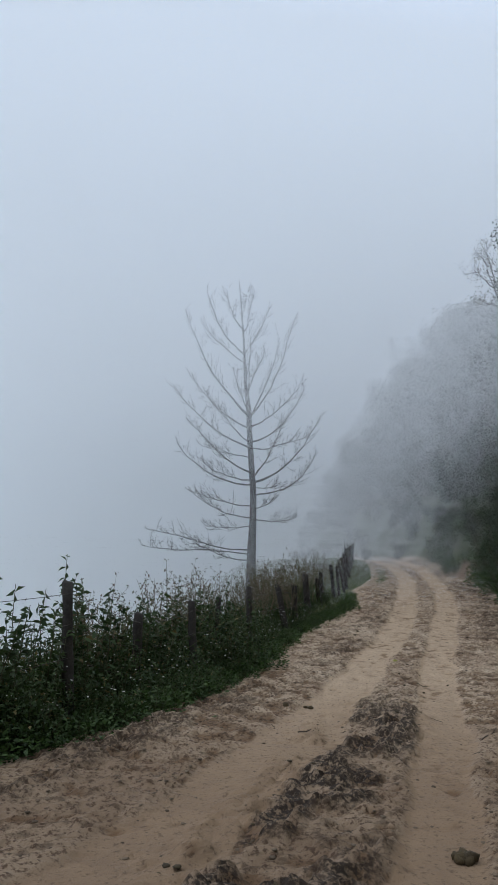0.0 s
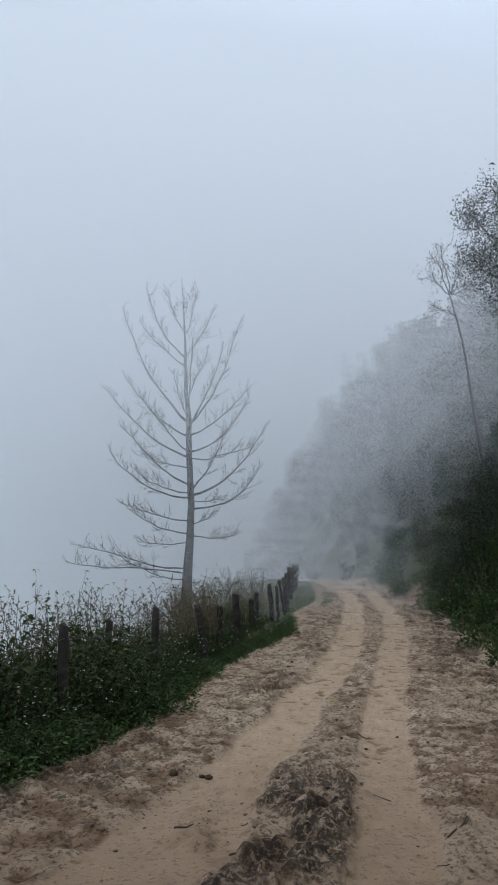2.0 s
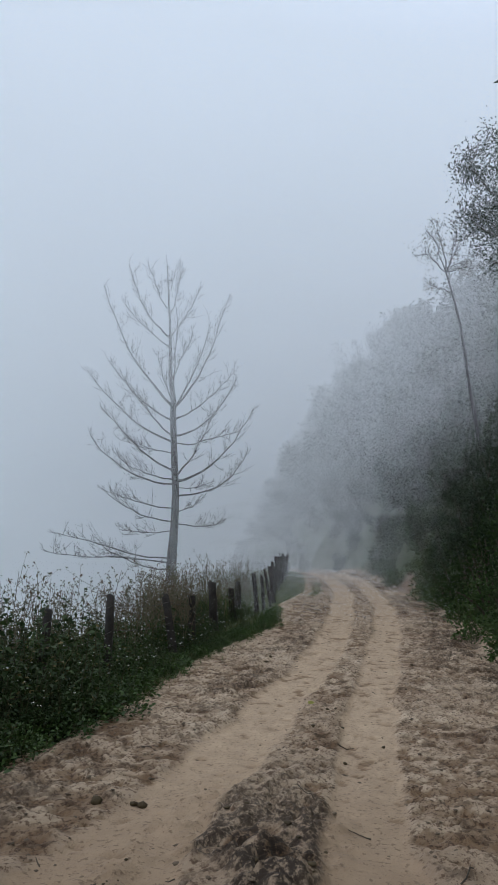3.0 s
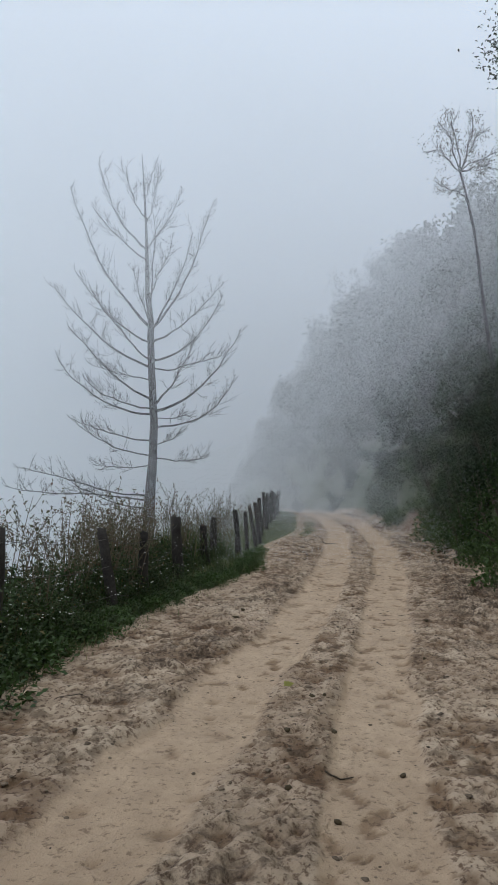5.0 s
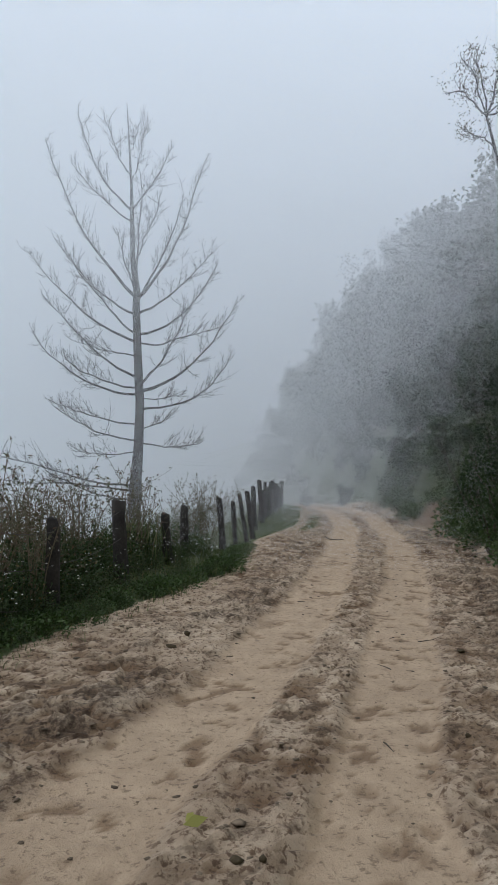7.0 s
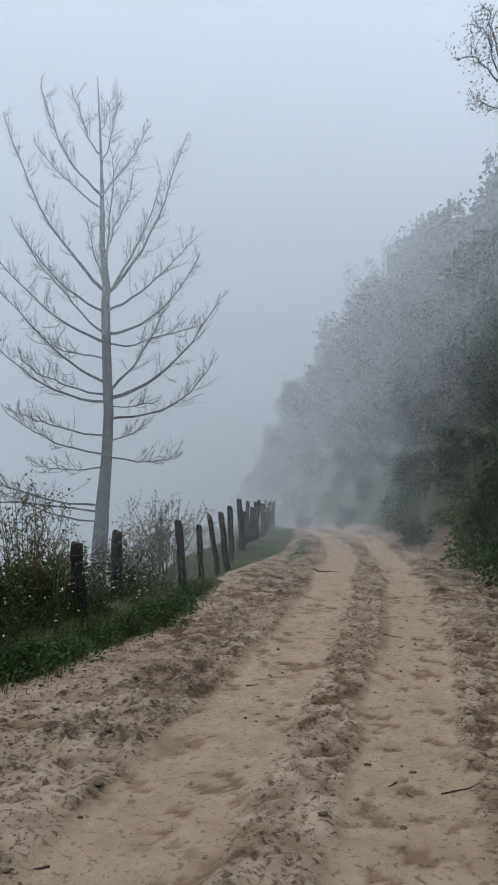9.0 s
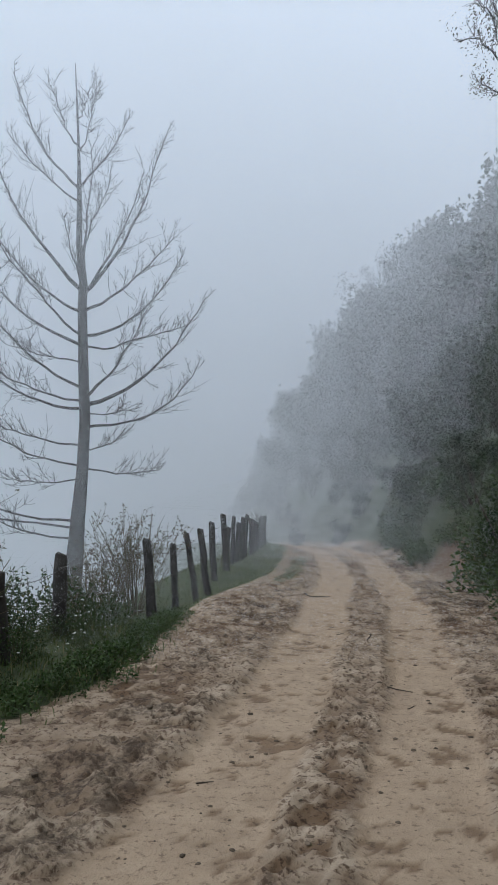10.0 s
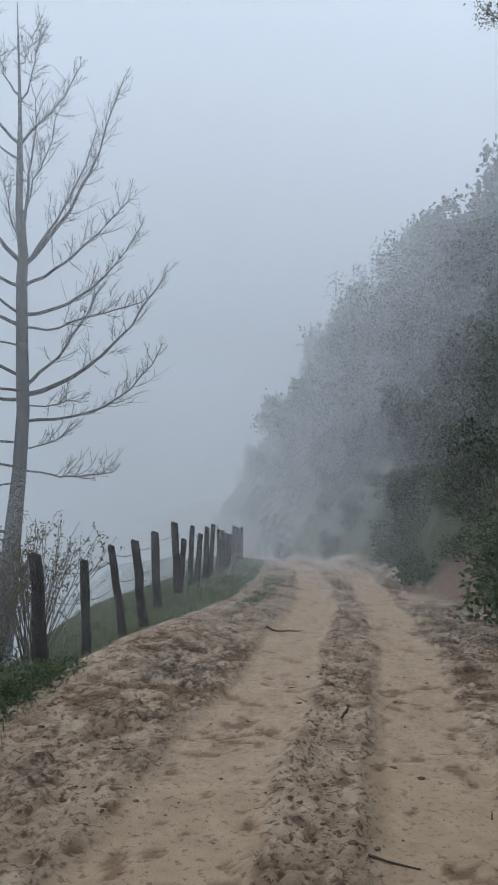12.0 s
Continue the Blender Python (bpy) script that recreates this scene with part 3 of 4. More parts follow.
def weed_bush(seed, h, r, stems, leaf, material, name="weed_bush", label="dense dark green leafy weeds on the verge", fill=500, per=22):
    rng = np.random.default_rng(seed)
    st, lv = Shape(), Shape()
    for i in range(stems):
        a = rng.random() * 6.28
        rr = r * rng.random() ** 0.6
        hh = h * (0.55 + 0.5 * rng.random()) * (1.0 - 0.35 * (rr / r) ** 2)
        p0 = np.array((math.cos(a), math.sin(a), 0)) * rr * 0.45 + (0, 0, -0.12)
        p1 = np.array((math.cos(a) * rr, math.sin(a) * rr, hh))
        line = bend(p0, p1, rng.normal(size=3) * 0.05, 6, rng, 0.012)
        st.tube(line, np.linspace(0.007, 0.002, 6), 4)
        t = 0.25 + 0.75 * rng.random(per)
        at = np.stack([np.interp(t, np.linspace(0, 1, 6), line[:, c]) for c in range(3)], 1)
        w = rng.normal(size=(per, 3)) * (1, 1, 0.45) + (0, 0, 0.25)
        lv.leaves(at, w, leaf * (0.6 + 0.7 * rng.random(per)), rng, 0.5)
    if fill:
        d = rng.normal(size=(fill, 3))
        d /= np.linalg.norm(d, axis=1)[:, None]
        d[:, 2] = np.abs(d[:, 2])
        at = d * np.array((r, r, h * 0.72)) * (0.45 + 0.5 * rng.random((fill, 1)) ** 0.5) * (0.85 + 0.3 * vnoise(d[:, 0] * 3, d[:, 1] * 3 + d[:, 2], 1.0, seed))[:, None]
        lv.leaves(at, d + rng.normal(size=(fill, 3)) * 0.7, leaf * (0.7 + 0.7 * rng.random(fill)), rng, 0.55)
    return name, label, "bush", [("stemwork", st.mesh("stemwork", M_STEM)), ("foliage", lv.mesh("foliage", material))]


def grass_tuft(seed, h, n, spread, width, material, name, label):
    rng = np.random.default_rng(seed)
    sh = Shape()
    b = np.stack([rng.normal(size=n) * spread * 0.35, rng.normal(size=n) * spread * 0.35, np.full(n, -0.05)], 1)
    a = rng.random(n) * 6.28
    hh = h * (0.5 + 0.5 * rng.random(n))
    o = hh * (0.2 + 0.8 * rng.random(n))
    t = b + np.stack([np.cos(a) * o, np.sin(a) * o, hh], 1)
    sh.blades(b, t, width, rng)
    return name, label, "grass", [("blade_tuft", sh.mesh("blade_tuft", material))]


def dry_weed(seed, h, stems, spread, leafy, name="dry_weed", label="tall wispy dry weed stalks with small withered leaves"):
    rng = np.random.default_rng(seed)
    st, lv = Shape(), Shape()
    for i in range(stems):
        a = rng.random() * 6.28
        rr = spread * (0.2 + 0.8 * rng.random())
        hh = h * (0.6 + 0.4 * rng.random())
        line = bend(np.array((math.cos(a), math.sin(a), 0)) * 0.12 * rng.random() + (0, 0, -0.1), (math.cos(a) * rr, math.sin(a) * rr, hh), (0, 0, 0.08 * h), 7, rng, 0.015)
        st.tube(line, np.linspace(0.007, 0.0022, 7), 4)
        for j in range(5):
            s = int(rng.integers(2, 6))
            d = np.array((rng.normal() * 0.16, rng.normal() * 0.16, 0.12 + 0.22 * rng.random())) * h * 0.8
            tw = bend(line[s], line[s] + d, (0, 0, -0.02), 4, rng, 0.008)
            st.tube(tw, np.linspace(0.003, 0.0013, 4), 3)
            at = np.repeat(tw[1:], leafy, 0)
            lv.leaves(at + rng.normal(size=at.shape) * 0.012, rng.normal(size=at.shape), 0.018 + 0.035 * rng.random(len(at)), rng, 0.5)
    return name, label, "weed", [("stalkwork", st.mesh("stalkwork", M_DRY)), ("dry_foliage", lv.mesh("dry_foliage", M_SEED))]


def place_kind(kinds, x, y, size, tall=1.0, sink=0.0):
    """One more plant of these kinds, standing at x, y."""
    name, label, category, parts = kinds[int(rng.integers(len(kinds)))]
    ob = thing(name, label, category, (x, y, float(level(x, y)) - sink), name)
    ob.rotation_euler, ob.scale = (0, 0, rng.random() * 6.28), (size, size, size * tall)
    for part_name, mesh in parts:
        piece = tagged(new(part_name, mesh), kind="stuff" if part_name.endswith("work") else "")
        piece.parent = ob
    return ob


rng = np.random.default_rng(21)
bushes = [weed_bush(100 + i, 0.95, 0.55, 16, 0.055, M_LEAF) for i in range(4)]
herbs = [weed_bush(120 + i, 0.42, 0.42, 12, 0.06, M_HERB, "low_herb", "bright green low herbs at the road's edge", 260, 12) for i in range(3)]
sprigs = [weed_bush(140 + i, 1.3, 0.4, 8, 0.07, M_LEAF, "tall_weed", "tall upright weed with dark oval leaves", 0, 34) for i in range(3)]
reeds = [grass_tuft(150 + i, 1.15, 170, 0.8, 0.014, M_REED, "tall_grass", "tall pale green grass tuft by the fence") for i in range(3)]
weeds = [dry_weed(160 + i, 1.3, 9, 0.45, 3) for i in range(3)]
y = 1.5
while y < 23.5:
    l, f = float(at_y(y, LEFT_Y, LEFT_X)), float(at_y(y, FENCE_Y, FENCE_X))
    lush = 1.0 - 0.52 * float(smooth(y, 12.5, 16)) - 0.15 * float(smooth(y, 20, 22))
    for frac, size, tall in ((0.35, 0.62 * lush, 0.85), (0.78, 0.9 * lush, 0.95), (1.35, 1.0, 1.0), (1.8, 1.05, 1.05)):
        if y < 21.5 or frac < 1:
            place_kind(bushes, l + (f - l) * frac - 0.1 + rng.normal() * 0.08, y + rng.normal() * 0.15, size * (0.85 + 0.3 * rng.random()) * (0.8 if frac > 1 and y > 14 else 1), tall)
    for k in range(2):
        place_kind(herbs, l - 0.12 + rng.normal() * 0.1, y + 0.22 * k + rng.normal() * 0.1, (0.7 + 0.35 * rng.random()) * (0.4 + 0.6 * lush), 0.8)
    if y < 12.5:
        place_kind(sprigs, f - 0.3 + rng.normal() * 0.25, y, (1.2 if y < 10 else 0.95) + 0.35 * rng.random())
    if 9 < y < 21:
        if rng.random() < 0.35:
            place_kind(reeds, f - 0.55 + rng.normal() * 0.2, y + rng.normal() * 0.2, 0.75 + 0.35 * rng.random(), 1.0)
        for k in range(1):
            place_kind(weeds, f - 0.5 + rng.normal() * 0.25, y + rng.normal() * 0.2, 0.85 + 0.35 * rng.random())
    y += 0.42 if y > 5 else 0.6
for x, y, s in ((5.2, 23.0, 0.9), (5.55, 23.7, 0.75), (4.95, 22.4, 0.95), (5.6, 25.0, 0.6), (5.2, 25.4, 0.7), (4.7, 23.6, 1.0)):
    place_kind(bushes, x, y, s, 1.0)
shrubs = [dry_weed(190, 1.5, 40, 0.8, 3, "twiggy_shrub", "twiggy half-bare shrub with sparse leaves behind the fence"), dry_weed(191, 1.35, 30, 0.7, 4, "twiggy_shrub", "twiggy half-bare shrub with sparse leaves behind the fence")]
for x, y, s in ((6.0, 25.6, 1.1), (5.5, 25.2, 1.0), (5.2, 24.4, 0.8), (2.9, 18.2, 0.9), (2.2, 17.4, 0.9)):
    place_kind(shrubs, x, y, s)

# white flowers scattered over the weeds
sh = Shape()
for i in range(420):
    y = 4 + 18 * rng.random()
    l, f = float(at_y(y, LEFT_Y, LEFT_X)), float(at_y(y, FENCE_Y, FENCE_X))
    u = rng.random()
    x = l + (f - l) * (0.1 + 0.9 * u)
    c = np.array((x, y, float(level(x, y)) + 0.25 + 0.5 * u * rng.random() + 0.1))
    a = np.arange(5) * 1.257 + rng.random()
    w = np.stack([np.cos(a), np.sin(a), 0.3 + 0 * a], 1) + rng.normal(size=3) * 0.5
    sh.leaves(np.tile(c, (5, 1)), w, 0.010 + 0.008 * rng.random(), rng, 0.7)
tagged(new("flowers", sh.mesh("flowers", M_FLOWER)), "tiny white wildflowers dotted over the green weeds", "flowers", kind="stuff")

# turf along the verge and the bank's foot
sh = Shape()
n = 26000
y = 12 + 32 * rng.random(n) ** 1.3
l, f = at_y(y, LEFT_Y, LEFT_X), at_y(y, FENCE_Y, FENCE_X)
x = l + 0.12 - (l - f + 1.6) * rng.random(n) + 0.15 * rng.normal(size=n)
b = np.stack([x, y, level(x, y) - 0.02], 1)
hh = (0.05 + 0.10 * rng.random(n)) * (0.5 + 0.9 * vnoise(x, y, 0.8, 9)) * (1 - 0.45 * smooth(y, 21.5, 23.5))
a = rng.random(n) * 6.28
sh.blades(b, b + np.stack([np.cos(a) * hh * 0.5, np.sin(a) * hh * 0.5, hh], 1), 0.008, rng)
n = 1500
y = 27 + 7 * rng.random(n)
x = at_y(y, LEFT_Y, LEFT_X) + 0.45 + rng.normal(size=n) * 0.16
b = np.stack([x, y, level(x, y) - 0.02], 1)
hh = 0.03 + 0.05 * rng.random(n)
a = rng.random(n) * 6.28
sh.blades(b, b + np.stack([np.cos(a) * hh * 0.5, np.sin(a) * hh * 0.5, hh], 1), 0.008, rng)
tagged(new("grass", sh.mesh("grass", M_GRASS)), "short green grass on the verge and embankment", "grass", kind="stuff")

# ---- the bare tree beyond the fence ----


def limb(shape, line, r0, r1, rng, twigs, reach, upward=0.6, sides=6):
    k = len(line)
    shape.tube(line, r0 + (r1 - r0) * np.linspace(0, 1, k) ** 0.8, sides)
    for i in range(twigs):
        s = 0.3 + 0.7 * (i + rng.random()) / twigs
        p = np.array([np.interp(s, np.linspace(0, 1, k), line[:, c]) for c in range(3)])
        d = line[min(k - 1, int(s * (k - 1)) + 1)] - line[max(0, int(s * (k - 1)) - 1)]
        d = d / (np.linalg.norm(d) + 1e-9)
        w = d * 0.75 + rng.normal(size=3) * 0.55 + (0, 0, upward * 0.7)
        L = reach * (0.4 + 0.8 * rng.random()) * (1.15 - 0.5 * s)
        q = p + w / np.linalg.norm(w) * L
        tw = bend(p, q, (0, 0, -0.08 * L), 5, rng, 0.02 * L)
        shape.tube(tw, np.linspace(max(r1 * 0.8, 0.008), 0.0045, 5), 3)
        for j in range(9):
            m = tw[int(rng.integers(1, 5))]
            w2 = w / np.linalg.norm(w) * 0.7 + rng.normal(size=3) * 0.5 + (0, 0, 0.3)
            e = m + w2 * L * (0.25 + 0.25 * rng.random())
            shape.tube(bend(m, e, (0, 0, -0.03 * L), 3, rng, 0.01), [0.0048, 0.004, 0.003], 3)


def bare_conifer(x, y):
    rng = np.random.default_rng(5)
    g = float(level(x, y))
    top = thing("bare_tree", "tall leafless tree with upswept thin grey branches below the road", "tree", (x, y, g))
    # heights above the road's datum, and how far the trunk wanders sideways
    tz = np.array((g - 0.4, -0.8, 0.2, 1.6, 3.1, 3.7, 5.3, 6.4, 7.0, 8.2, 9.4, 10.7, 12.3, 13.75))
    tx = np.array((0.0, 0.03, 0.02, 0.06, 0.03, -0.03, -0.18, -0.27, -0.28, -0.48, -0.56, -0.66, -0.82, -0.98))
    tr = np.array((0.27, 0.23, 0.20, 0.17, 0.155, 0.15, 0.138, 0.13, 0.125, 0.09, 0.075, 0.05, 0.03, 0.010))
    sh = Shape()
    sh.tube(np.stack([tx, 0 * tx, tz - g], 1), tr, 10, rng, 0.12)
    part("trunk", sh, M_BARK, top)
    # start height, reach sideways, reach in depth, rise, radius, how far it bows down
    limbs = [(3.4, -3.9, 0.6, 2.0, 0.06, 0.75), (3.6, -2.6, -1.0, 0.7, 0.045, 0.2), (3.95, -3.4, -0.7, 2.5, 0.055, 0.45), (4.7, -2.3, 1.2, 0.6, 0.035, 0.1), (5.2, -4.0, 0.4, 3.0, 0.062, 0.6),
             (5.5, -2.4, -1.4, 2.2, 0.045, 0.4), (6.2, -3.0, 0.8, 2.6, 0.058, 0.5), (6.8, -3.3, -0.4, 5.1, 0.075, 0.9), (6.9, -0.7, 0.9, 2.5, 0.04, 0.3), (9.5, -2.1, 0.3, 1.8, 0.04, 0.25),
             (9.9, -2.0, -0.5, 3.0, 0.05, 0.5), (11.2, -1.0, 0.2, 2.0, 0.035, 0.35), (2.35, -3.3, 0.9, 0.75, 0.04, 0.3), (1.75, -3.0, -0.8, 1.0, 0.04, 0.4), (1.4, -2.3, 0.9, -0.1, 0.03, 0.25),
             (0.2, -5.1, 0.7, 0.9, 0.05, 0.25), (0.0, -5.5, -0.8, 0.35, 0.045, 0.1), (-0.3, -3.0, -1.6, 0.9, 0.04, 0.2)]
    limbs += [(3.5, 3.6, -0.4, 3.4, 0.08, 0.75), (3.7, 1.9, 0.9, 3.1, 0.06, 0.5), (2.86, 3.5, 0.6, 2.3, 0.055, 0.85), (5.2, 3.0, -1.0, 0.6, 0.04, 0.25), (5.5, 3.1, 0.5, 3.0, 0.062, 0.75),
              (6.2, 2.7, -0.9, 2.2, 0.055, 0.4), (6.7, 1.8, 0.5, 4.3, 0.065, 0.55), (6.75, 2.5, -0.5, 5.1, 0.075, 0.85), (9.9, 1.5, 0.4, 2.7, 0.045, 0.5), (11.0, 0.5, -0.2, 2.1, 0.03, 0.2),
              (7.0, 0.1, 0.3, 4.4, 0.06, 0.0), (1.7, 2.3, 0.6, 0.1, 0.035, 0.2), (2.2, 1.0, 0.4, 0.5, 0.03, 0.15), (3.2, 1.4, -0.8, 0.1, 0.025, 0.1), (8.0, 0.9, -0.9, 2.2, 0.035, 0.2), (12.0, 0.35, 0.2, 1.2, 0.02, 0.1)]
    for z, dx, dy, dz, r, bow in limbs:
        sh = Shape()
        p = np.array((np.interp(z, tz, tx), 0, z - g))
        out = math.copysign(1, dx)
        line = bend(p, p + (dx * 0.95 - 0.044 * dz, dy, dz), (0.16 * bow * out, 0, -0.66 * bow), 11, rng, 0.035)
        n = int(10 + 3.4 * np.linalg.norm((dx, dz)))
        limb(sh, line, r * 0.86, 0.011, rng, n, 0.68, 0.8)
        part("branch", sh, M_BARK, top)


bare_conifer(4.49, 34.1)

# ---- trees on the bank ----


def slope_tree(name, label, base, tips, r0, rng, leaf, leaves, clump, material, bark, twigs=8, reach=1.0):
    """A leaning trunk and limbs to the given tips, with clumps of leaves at the twigs."""
    top = thing(name, label, "tree", base)
    base = np.array(base)
    trunk = bend((0, 0, -0.6), np.array(tips[0]) - base, (0.2, 0, 0.2), 9, rng, 0.06)
    sh = Shape()
    sh.tube(trunk, np.linspace(r0, r0 * 0.35, 9), 8, rng, 0.15)
    part("trunk", sh, bark, top)
    for tip in tips[1:]:
        tip = np.array(tip) - base
        i = int(np.argmin(np.abs(trunk[:, 2] - (tip[2] - 0.3 * np.linalg.norm(tip - trunk[-1]) - 0.4))))
        p = trunk[max(3, min(8, i))]
        br = bend(p, tip, (0, 0, 0.15), 8, rng, 0.07)
        sh = Shape()
        limb(sh, br, r0 * 0.3, 0.014, rng, twigs, reach, 0.5)
        b = part("branch", sh, bark, top)
        if leaves:
            lv = Shape()
            k = max(1, leaves // 14)
            s = 0.25 + 0.8 * rng.random(k)
            c = np.stack([np.interp(s, np.linspace(0, 1, 8), br[:, a]) for a in range(3)], 1) + rng.normal(size=(k, 3)) * clump
            at = np.repeat(c, 14, 0) + rng.normal(size=(k * 14, 3)) * 0.12
            lv.leaves(at, rng.normal(size=at.shape) + (0, 0, -0.2), leaf * (0.6 + 0.7 * rng.random(len(at))), rng, 0.5)
            part("foliage", lv, material, b)
    return top


rng = np.random.default_rng(31)
slope_tree("leafy_tree", "broadleaf tree with dark leathery leaves leaning out over the road", (12.6, 17.4, float(level(12.6, 17.4))),
           [(10.5, 16.4, 9.2), (8.3, 16.0, 8.9), (8.6, 16.3, 8.0), (8.9, 15.9, 9.6), (9.3, 16.6, 7.2), (9.8, 16.2, 9.6), (10.1, 16.8, 8.0), (10.7, 16.0, 9.7), (10.9, 17.0, 7.4), (9.7, 17.2, 8.8), (9.0, 16.9, 8.3)],
           0.16, rng, 0.062, 2200, 0.17, M_SHADE, M_DARKBARK, 7, 0.6)
slope_tree("sparse_tree", "slender nearly bare tree with a flat crown of few leaves", (16.6, 29.6, float(level(16.6, 29.6))),
           [(14.9, 29.6, 12.6), (13.6, 29.8, 13.2), (13.9, 29.4, 14.2), (14.5, 29.7, 14.9), (15.2, 29.5, 14.8), (15.9, 29.8, 14.3), (16.6, 29.5, 13.6), (14.1, 29.5, 11.9), (16.2, 29.7, 12.9)],
           0.10, rng, 0.085, 170, 0.16, M_SEED, M_BARK, 9, 0.5)
slope_tree("leafy_tree", "overhanging branch with dark leaves above the road", (9.9, 10.6, float(level(9.9, 10.6))),
           [(6.7, 10.4, 7.0), (5.95, 10.0, 7.1), (6.05, 10.2, 7.4), (6.3, 10.6, 6.9), (6.9, 10.0, 7.5)], 0.10, rng, 0.11, 90, 0.12, M_SHADE, M_DARKBARK, 4, 0.3)

# ---- woods on the hillside ----


def wood_shrub(seed, h, r, clumps, leaf, material, name, label):
    rng = np.random.default_rng(seed)
    st, lv = Shape(), Shape()
    lobes = rng.normal(size=(9, 3)) * (r * 0.5, r * 0.5, h * 0.22) + (0, 0, h * 0.62)
    for q in lobes:
        st.tube(bend((0, 0, -0.4), q, rng.normal(size=3) * 0.15, 5, rng, 0.05), np.linspace(0.06, 0.015, 5), 4)
        d = rng.normal(size=(clumps // 9, 3))
        d /= np.linalg.norm(d, axis=1)[:, None]
        c = q + d * r * 0.42 * (0.6 + 0.5 * rng.random((len(d), 1)))
        at = np.repeat(c, 9, 0) + rng.normal(size=(len(c) * 9, 3)) * 0.11 * r
        lv.leaves(at, rng.normal(size=at.shape) + (0, 0, -0.15), leaf * (0.6 + 0.8 * rng.random(len(at))), rng, 0.75)
    n = clumps
    a, z = rng.random(n) * 6.28, rng.random(n)
    rad = r * (0.75 + 0.3 * rng.random(n)) * (1 - 0.3 * z)
    at = np.stack([np.cos(a) * rad, np.sin(a) * rad, z * h * 0.7], 1)
    lv.leaves(at, np.stack([np.cos(a), np.sin(a), rng.normal(size=n) * 0.6], 1), leaf * (0.7 + 0.7 * rng.random(n)), rng, 0.75)
    return name, label, "shrub", [("stemwork", st.mesh("stemwork", M_DARKBARK)), ("foliage", lv.mesh("foliage", material))]


rng = np.random.default_rng(41)
light = [wood_shrub(200 + i, 2.6, 1.25, 200, 0.092, M_WOODS, "hillside_shrub", "dense green shrub on the steep misty hillside") for i in range(4)]
distant = [wood_shrub(210 + i, 2.6, 1.3, 340, 0.17, M_WOODS, "hillside_shrub", "dense green shrub on the steep misty hillside") for i in range(4)]
ridge = [wood_shrub(215 + i, 2.6, 1.0, 1200, 0.075, M_WOODS, "ridge_tree", "tall leafy tree on the misty ridge of the hillside") for i in range(3)]
dark = [wood_shrub(220 + i, 3.4, 1.2, 230, 0.09, M_SHADE, "evergreen_shrub", "dark evergreen shrub crowding the bank above the road") for i in range(3)]
ferns = [weed_bush(240 + i, 0.8, 0.6, 14, 0.10, M_HERB, "bank_plant", "leafy green plants at the foot of the bank", 220, 16) for i in range(2)]
y = 13.0
while y < 92:
    r = float(at_y(y, RIGHT_Y, RIGHT_X))
    d = 0.6 + 0.9 * float(smooth(y, 27, 29.5) * (1 - smooth(y, 40, 44)))
    while d < 14:
        grow = 0.5 + 0.075 * d if y < 42 else 0.22 + 0.13 * d
        if not (28.0 < y < 29.8 and d < 1.0):
            kinds = dark if (y < 30 and d < 4 and rng.random() < 0.6) or rng.random() < 0.15 else light if y < 34 else distant
            grow *= 1 - 0.25 * float(smooth(y, 24, 27) * (1 - smooth(y, 38, 44)) * (1 - smooth(d, 1.0, 3.0)))
            place_kind(kinds, r + d + rng.normal() * 0.3, y + rng.normal() * 0.5, min(1.7, grow) * (0.75 + 0.5 * rng.random()), 1.0 + 0.25 * rng.random(), 0.2)
        d += 1.2 + 0.13 * d
    y += 1.25 if y < 34 else 2.0
y = 14.0
while y < 38:
    r = float(at_y(y, RIGHT_Y, RIGHT_X))
    if not 27.3 < y < 30:
        place_kind(ferns, r + 0.45 + rng.normal() * 0.2, y, 0.55 + 0.45 * rng.random(), 1.0, 0.05)
    if y > 22:
        place_kind(ferns, r + 1.25 + rng.normal() * 0.3, y + 0.2, 0.8 + 0.5 * rng.random(), 1.0, 0.05)
    y += 0.55
for x, y, s in ((12.45, 26.2, 1.1), (12.3, 25.2, 1.0), (12.0, 24.1, 1.0), (13.0, 27.0, 1.2), (11.9, 23.2, 0.9), (11.6, 22.3, 0.8)):
    place_kind(ferns, x, y, s, 1.1, 0.05)
# taller trees on the ridge and the dark clump by the road
for x, y, top in ((20.6, 54.5, 15.8), (22.2, 54.9, 18.0), (23.4, 53.5, 19.2), (21.7, 57.0, 17.4), (18.5, 57, 12.8), (25.2, 52, 20.0), (27.5, 50, 21.5), (21.5, 47, 14.5)):
    rise = top - float(level(x, y)) + 0.8
    place_kind(ridge, x, y, rise / 3.7, 1.2, 0.8)
for x, y, s, t in ((12.7, 25.0, 0.62, 1.0), (13.3, 24.2, 0.7, 1.0), (12.2, 22.8, 0.5, 0.9), (13.9, 26.2, 0.7, 1.0), (12.1, 21.6, 0.5, 0.9), (13.2, 22.9, 0.65, 1.0)):
    place_kind(dark, x, y, s, t, 0.15)

# ---- loose things on the road ----
rng = np.random.default_rng(51)


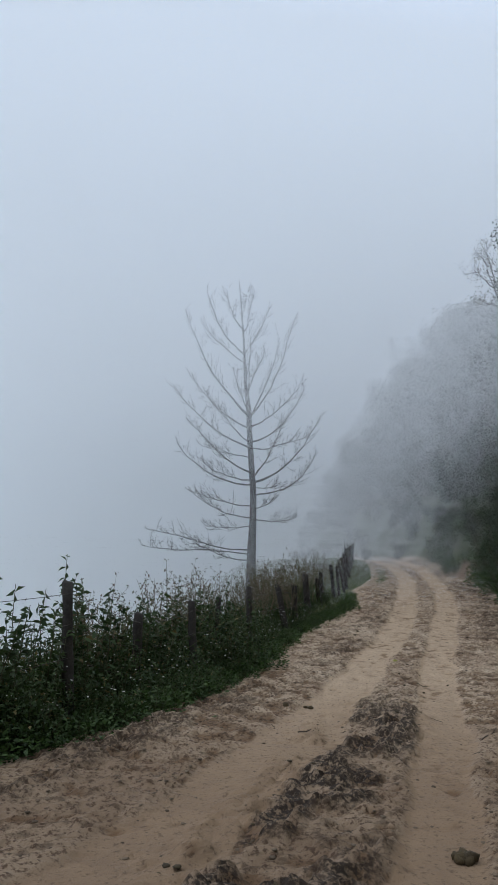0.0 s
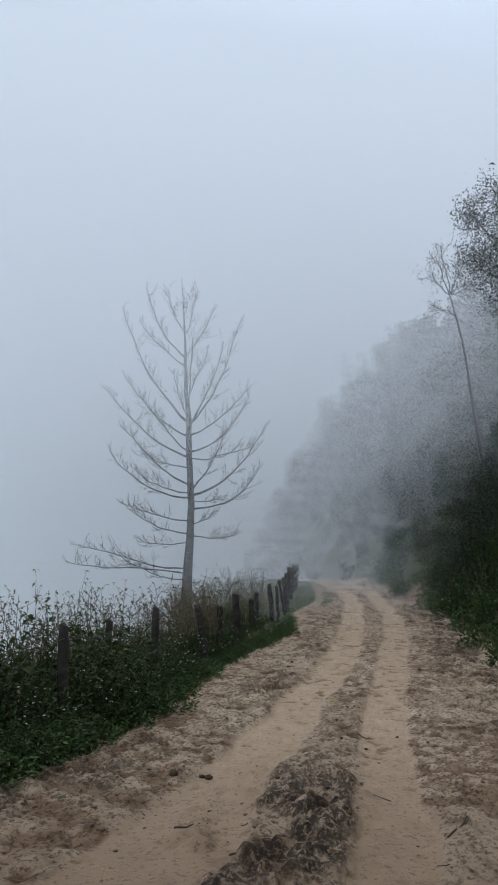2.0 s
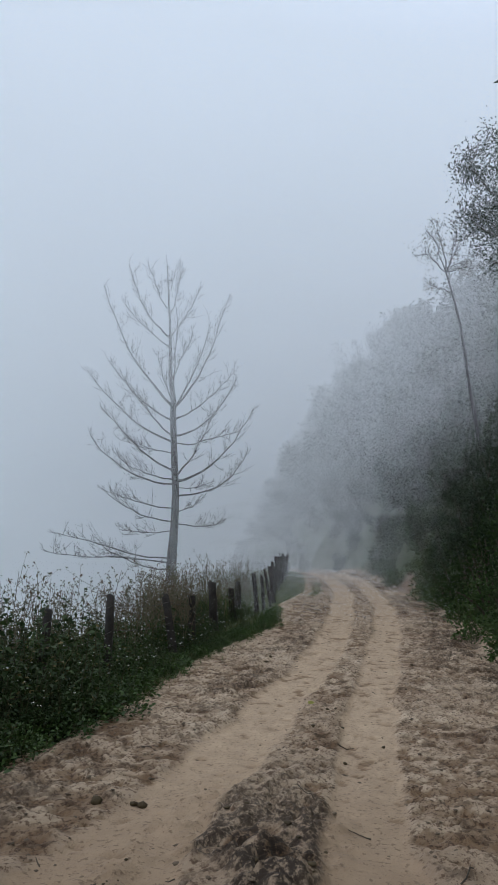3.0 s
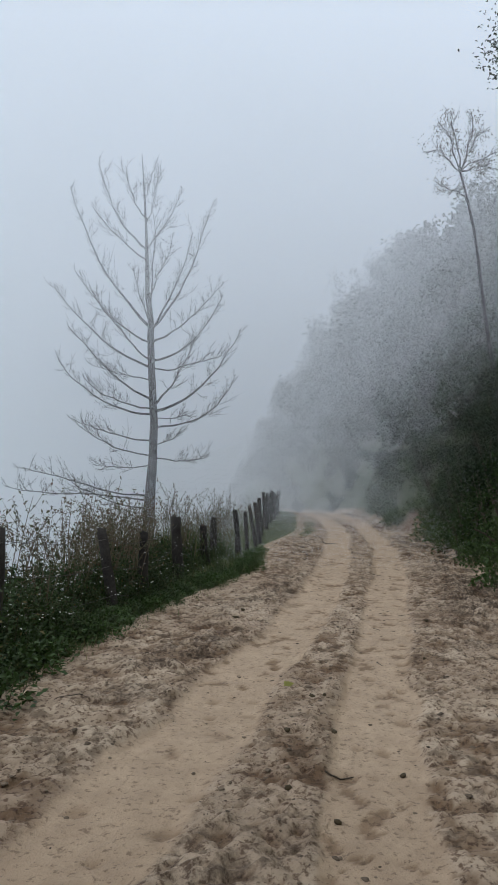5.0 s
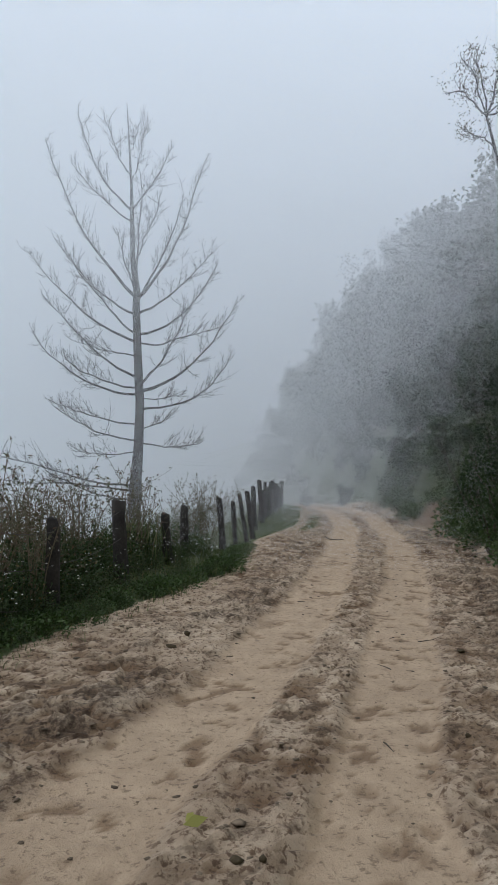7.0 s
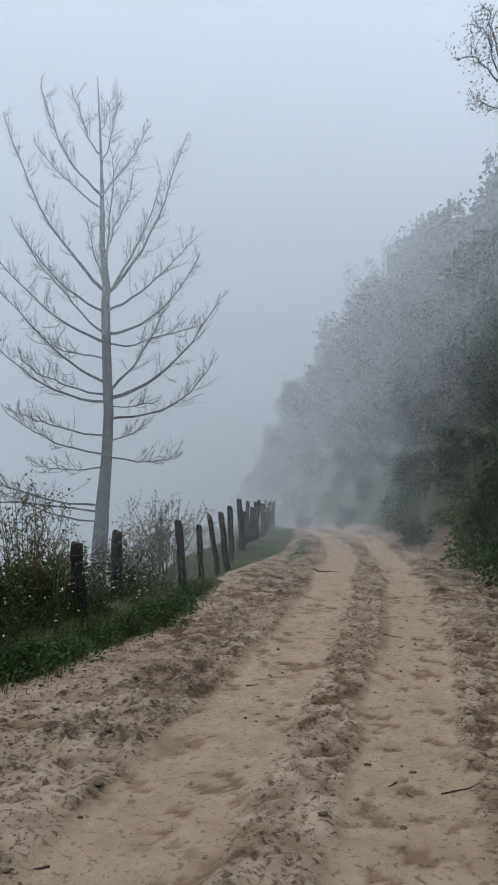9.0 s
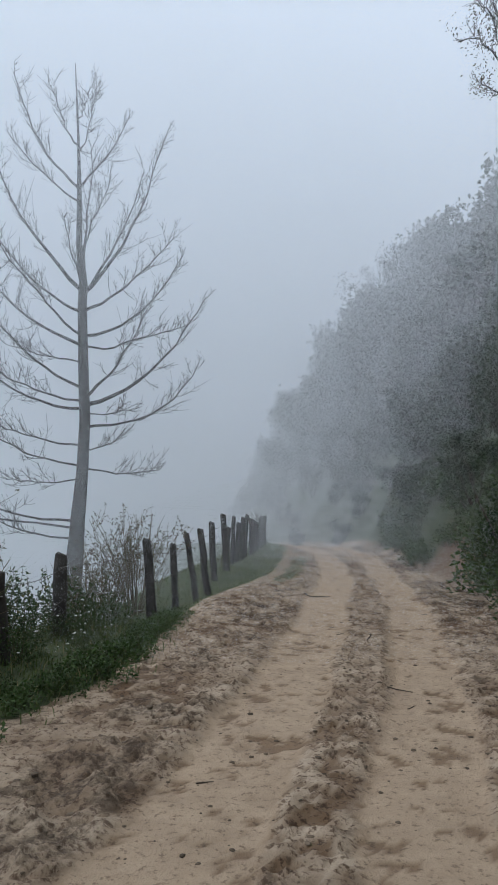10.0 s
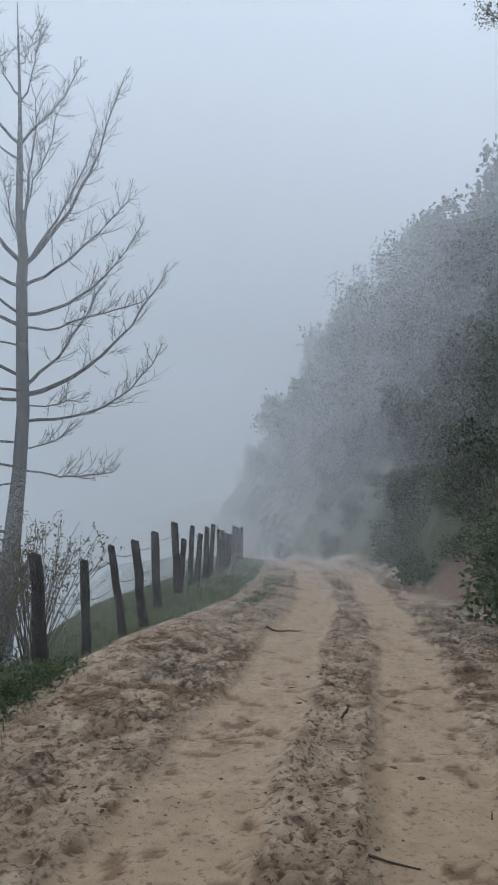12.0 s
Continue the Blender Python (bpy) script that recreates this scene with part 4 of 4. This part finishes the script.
def strew(name, label, n, y0, y1, size, spread, material, churned):
    y = y0 + (y1 - y0) * rng.random(n * 6) ** 1.3
    l, r = at_y(y, LEFT_Y, LEFT_X), at_y(y, RIGHT_Y, RIGHT_X)
    x = l + 0.1 + (r - l) * rng.random(n * 6)
    tr, ch, gr, so, h, da = relief(x, y)
    keep = ch > 0.4 + 0.4 * rng.random(n * 6) if churned else rng.random(n * 6) < (1 - 0.85 * tr) * (0.15 + 0.85 * vnoise(x, y, 0.7, 77))
    i = np.flatnonzero(keep)[:n]
    z = level(x, y) + h
    sh = Shape()
    for j in i:
        s = size + spread * rng.random() ** 3
        sh.lump((x[j], y[j], z[j] + s * 0.1), s, rng, 0.32)
    tagged(new(name, sh.mesh(name, material)), label, "mud clods", kind="stuff")


strew("clods", "small crumbs and clods of drying mud on the road", 8000, 2.5, 27, 0.005, 0.02, M_CLOD, False)
strew("wet_clods", "dark wet churned clods between the wheel tracks", 260, 2.4, 12, 0.006, 0.026, M_DARKCLOD, True)


def lumps(name, label, category, x, y, n, size, material):
    sh = Shape()
    z = float(surface(x, y))
    for i in range(n):
        o = rng.normal(size=2) * size * 0.45 * (n > 1)
        sh.lump((o[0], o[1], size * (0.25 + 0.35 * rng.random() * (n > 1))), size * (0.6 + 0.4 * rng.random()), rng, 0.7)
    ob = new(name, sh.mesh(name, material, True))
    ob.location = (x, y, z)
    return tagged(ob, label, category)


lumps("dung_pat", "dark brown lump of dung in the wheel track", "dung", 1.88, 4.2, 14, 0.055, M_DARKCLOD)
# single dark lumps; several stand for dung balls and clods, not stones
for x, y, s in ((4.38, 15.33, 0.07), (4.55, 15.75, 0.06), (3.86, 9.95, 0.04), (3.7, 10.3, 0.035), (4.05, 10.9, 0.03), (4.3, 11.3, 0.03), (3.95, 11.25, 0.035), (4.45, 10.5, 0.03), (6.9, 15.2, 0.045), (2.0, 9.0, 0.05), (8.3, 13.6, 0.05), (5.9, 13.2, 0.03), (4.24, 12.07, 0.035), (4.36, 12.01, 0.04), (4.45, 11.98, 0.035), (1.68, 9.01, 0.07), (1.95, 9.05, 0.06)):
    tagged(lumps("stone", "small dark lump lying on the muddy road", "stone", x, y, 1, s * 0.85, M_DARKCLOD), group="stones")


def stick(x, y, a, L, r):
    """A thin twig lying on the mud, L metres each way from its middle."""
    t = np.linspace(-1, 1, 7)
    pts = np.stack([x + math.cos(a) * L * t + rng.normal(size=7) * 0.03 * L, y + math.sin(a) * L * t + rng.normal(size=7) * 0.03 * L], 1)
    z = surface(pts[:, 0], pts[:, 1])
    sh = Shape()
    sh.tube(np.stack([pts[:, 0] - x, pts[:, 1] - y, z - z.min() + r], 1), np.linspace(r, r * 0.5, 7), 5)
    ob = new("stick", sh.mesh("stick", M_DARKBARK))
    ob.location = (x, y, float(z.min()))
    tagged(ob, "thin dark fallen twig lying on the mud", "stick", "fallen twigs")


for x, y, a, L, r in ((9.03, 25.56, 0.15, 0.25, 0.012), (8.55, 21.72, 1.05, 0.2, 0.009), (8.04, 19.6, -0.5, 0.11, 0.006), (1.62, 7.58, -0.4, 0.07, 0.008), (2.02, 7.2, 0.1, 0.14, 0.007), (3.6, 7.38, 0.7, 0.2, 0.007), (4.08, 10.55, 0.1, 0.09, 0.006)):
    stick(x, y, a, L, r)
for i in range(44):
    y = 3.0 + 21 * rng.random()
    l, r = float(at_y(y, LEFT_Y, LEFT_X)), float(at_y(y, RIGHT_Y, RIGHT_X))
    stick(l + 0.4 + (r - l - 0.8) * rng.random(), y, rng.random() * 6.28, 0.03 + 0.10 * rng.random() ** 2, 0.0045)
sh = Shape()
sh.leaves([(0, 0, 0), (0.01, 0.02, 0.004)], [(1, 0.3, 0.1), (0.6, 0.8, 0.15)], (0.11, 0.07), np.random.default_rng(8), 0.45, 0.1)
ob = new("fallen_leaf", sh.mesh("fallen_leaf", leaf_mat("yellow_leaf", (0.30, 0.30, 0.07), (0.38, 0.36, 0.12))))
ob.location = (4.19, 12.27, float(surface(4.19, 12.27)) + 0.012)
tagged(ob, "yellow green leaf fallen on the churned mud", "leaf")
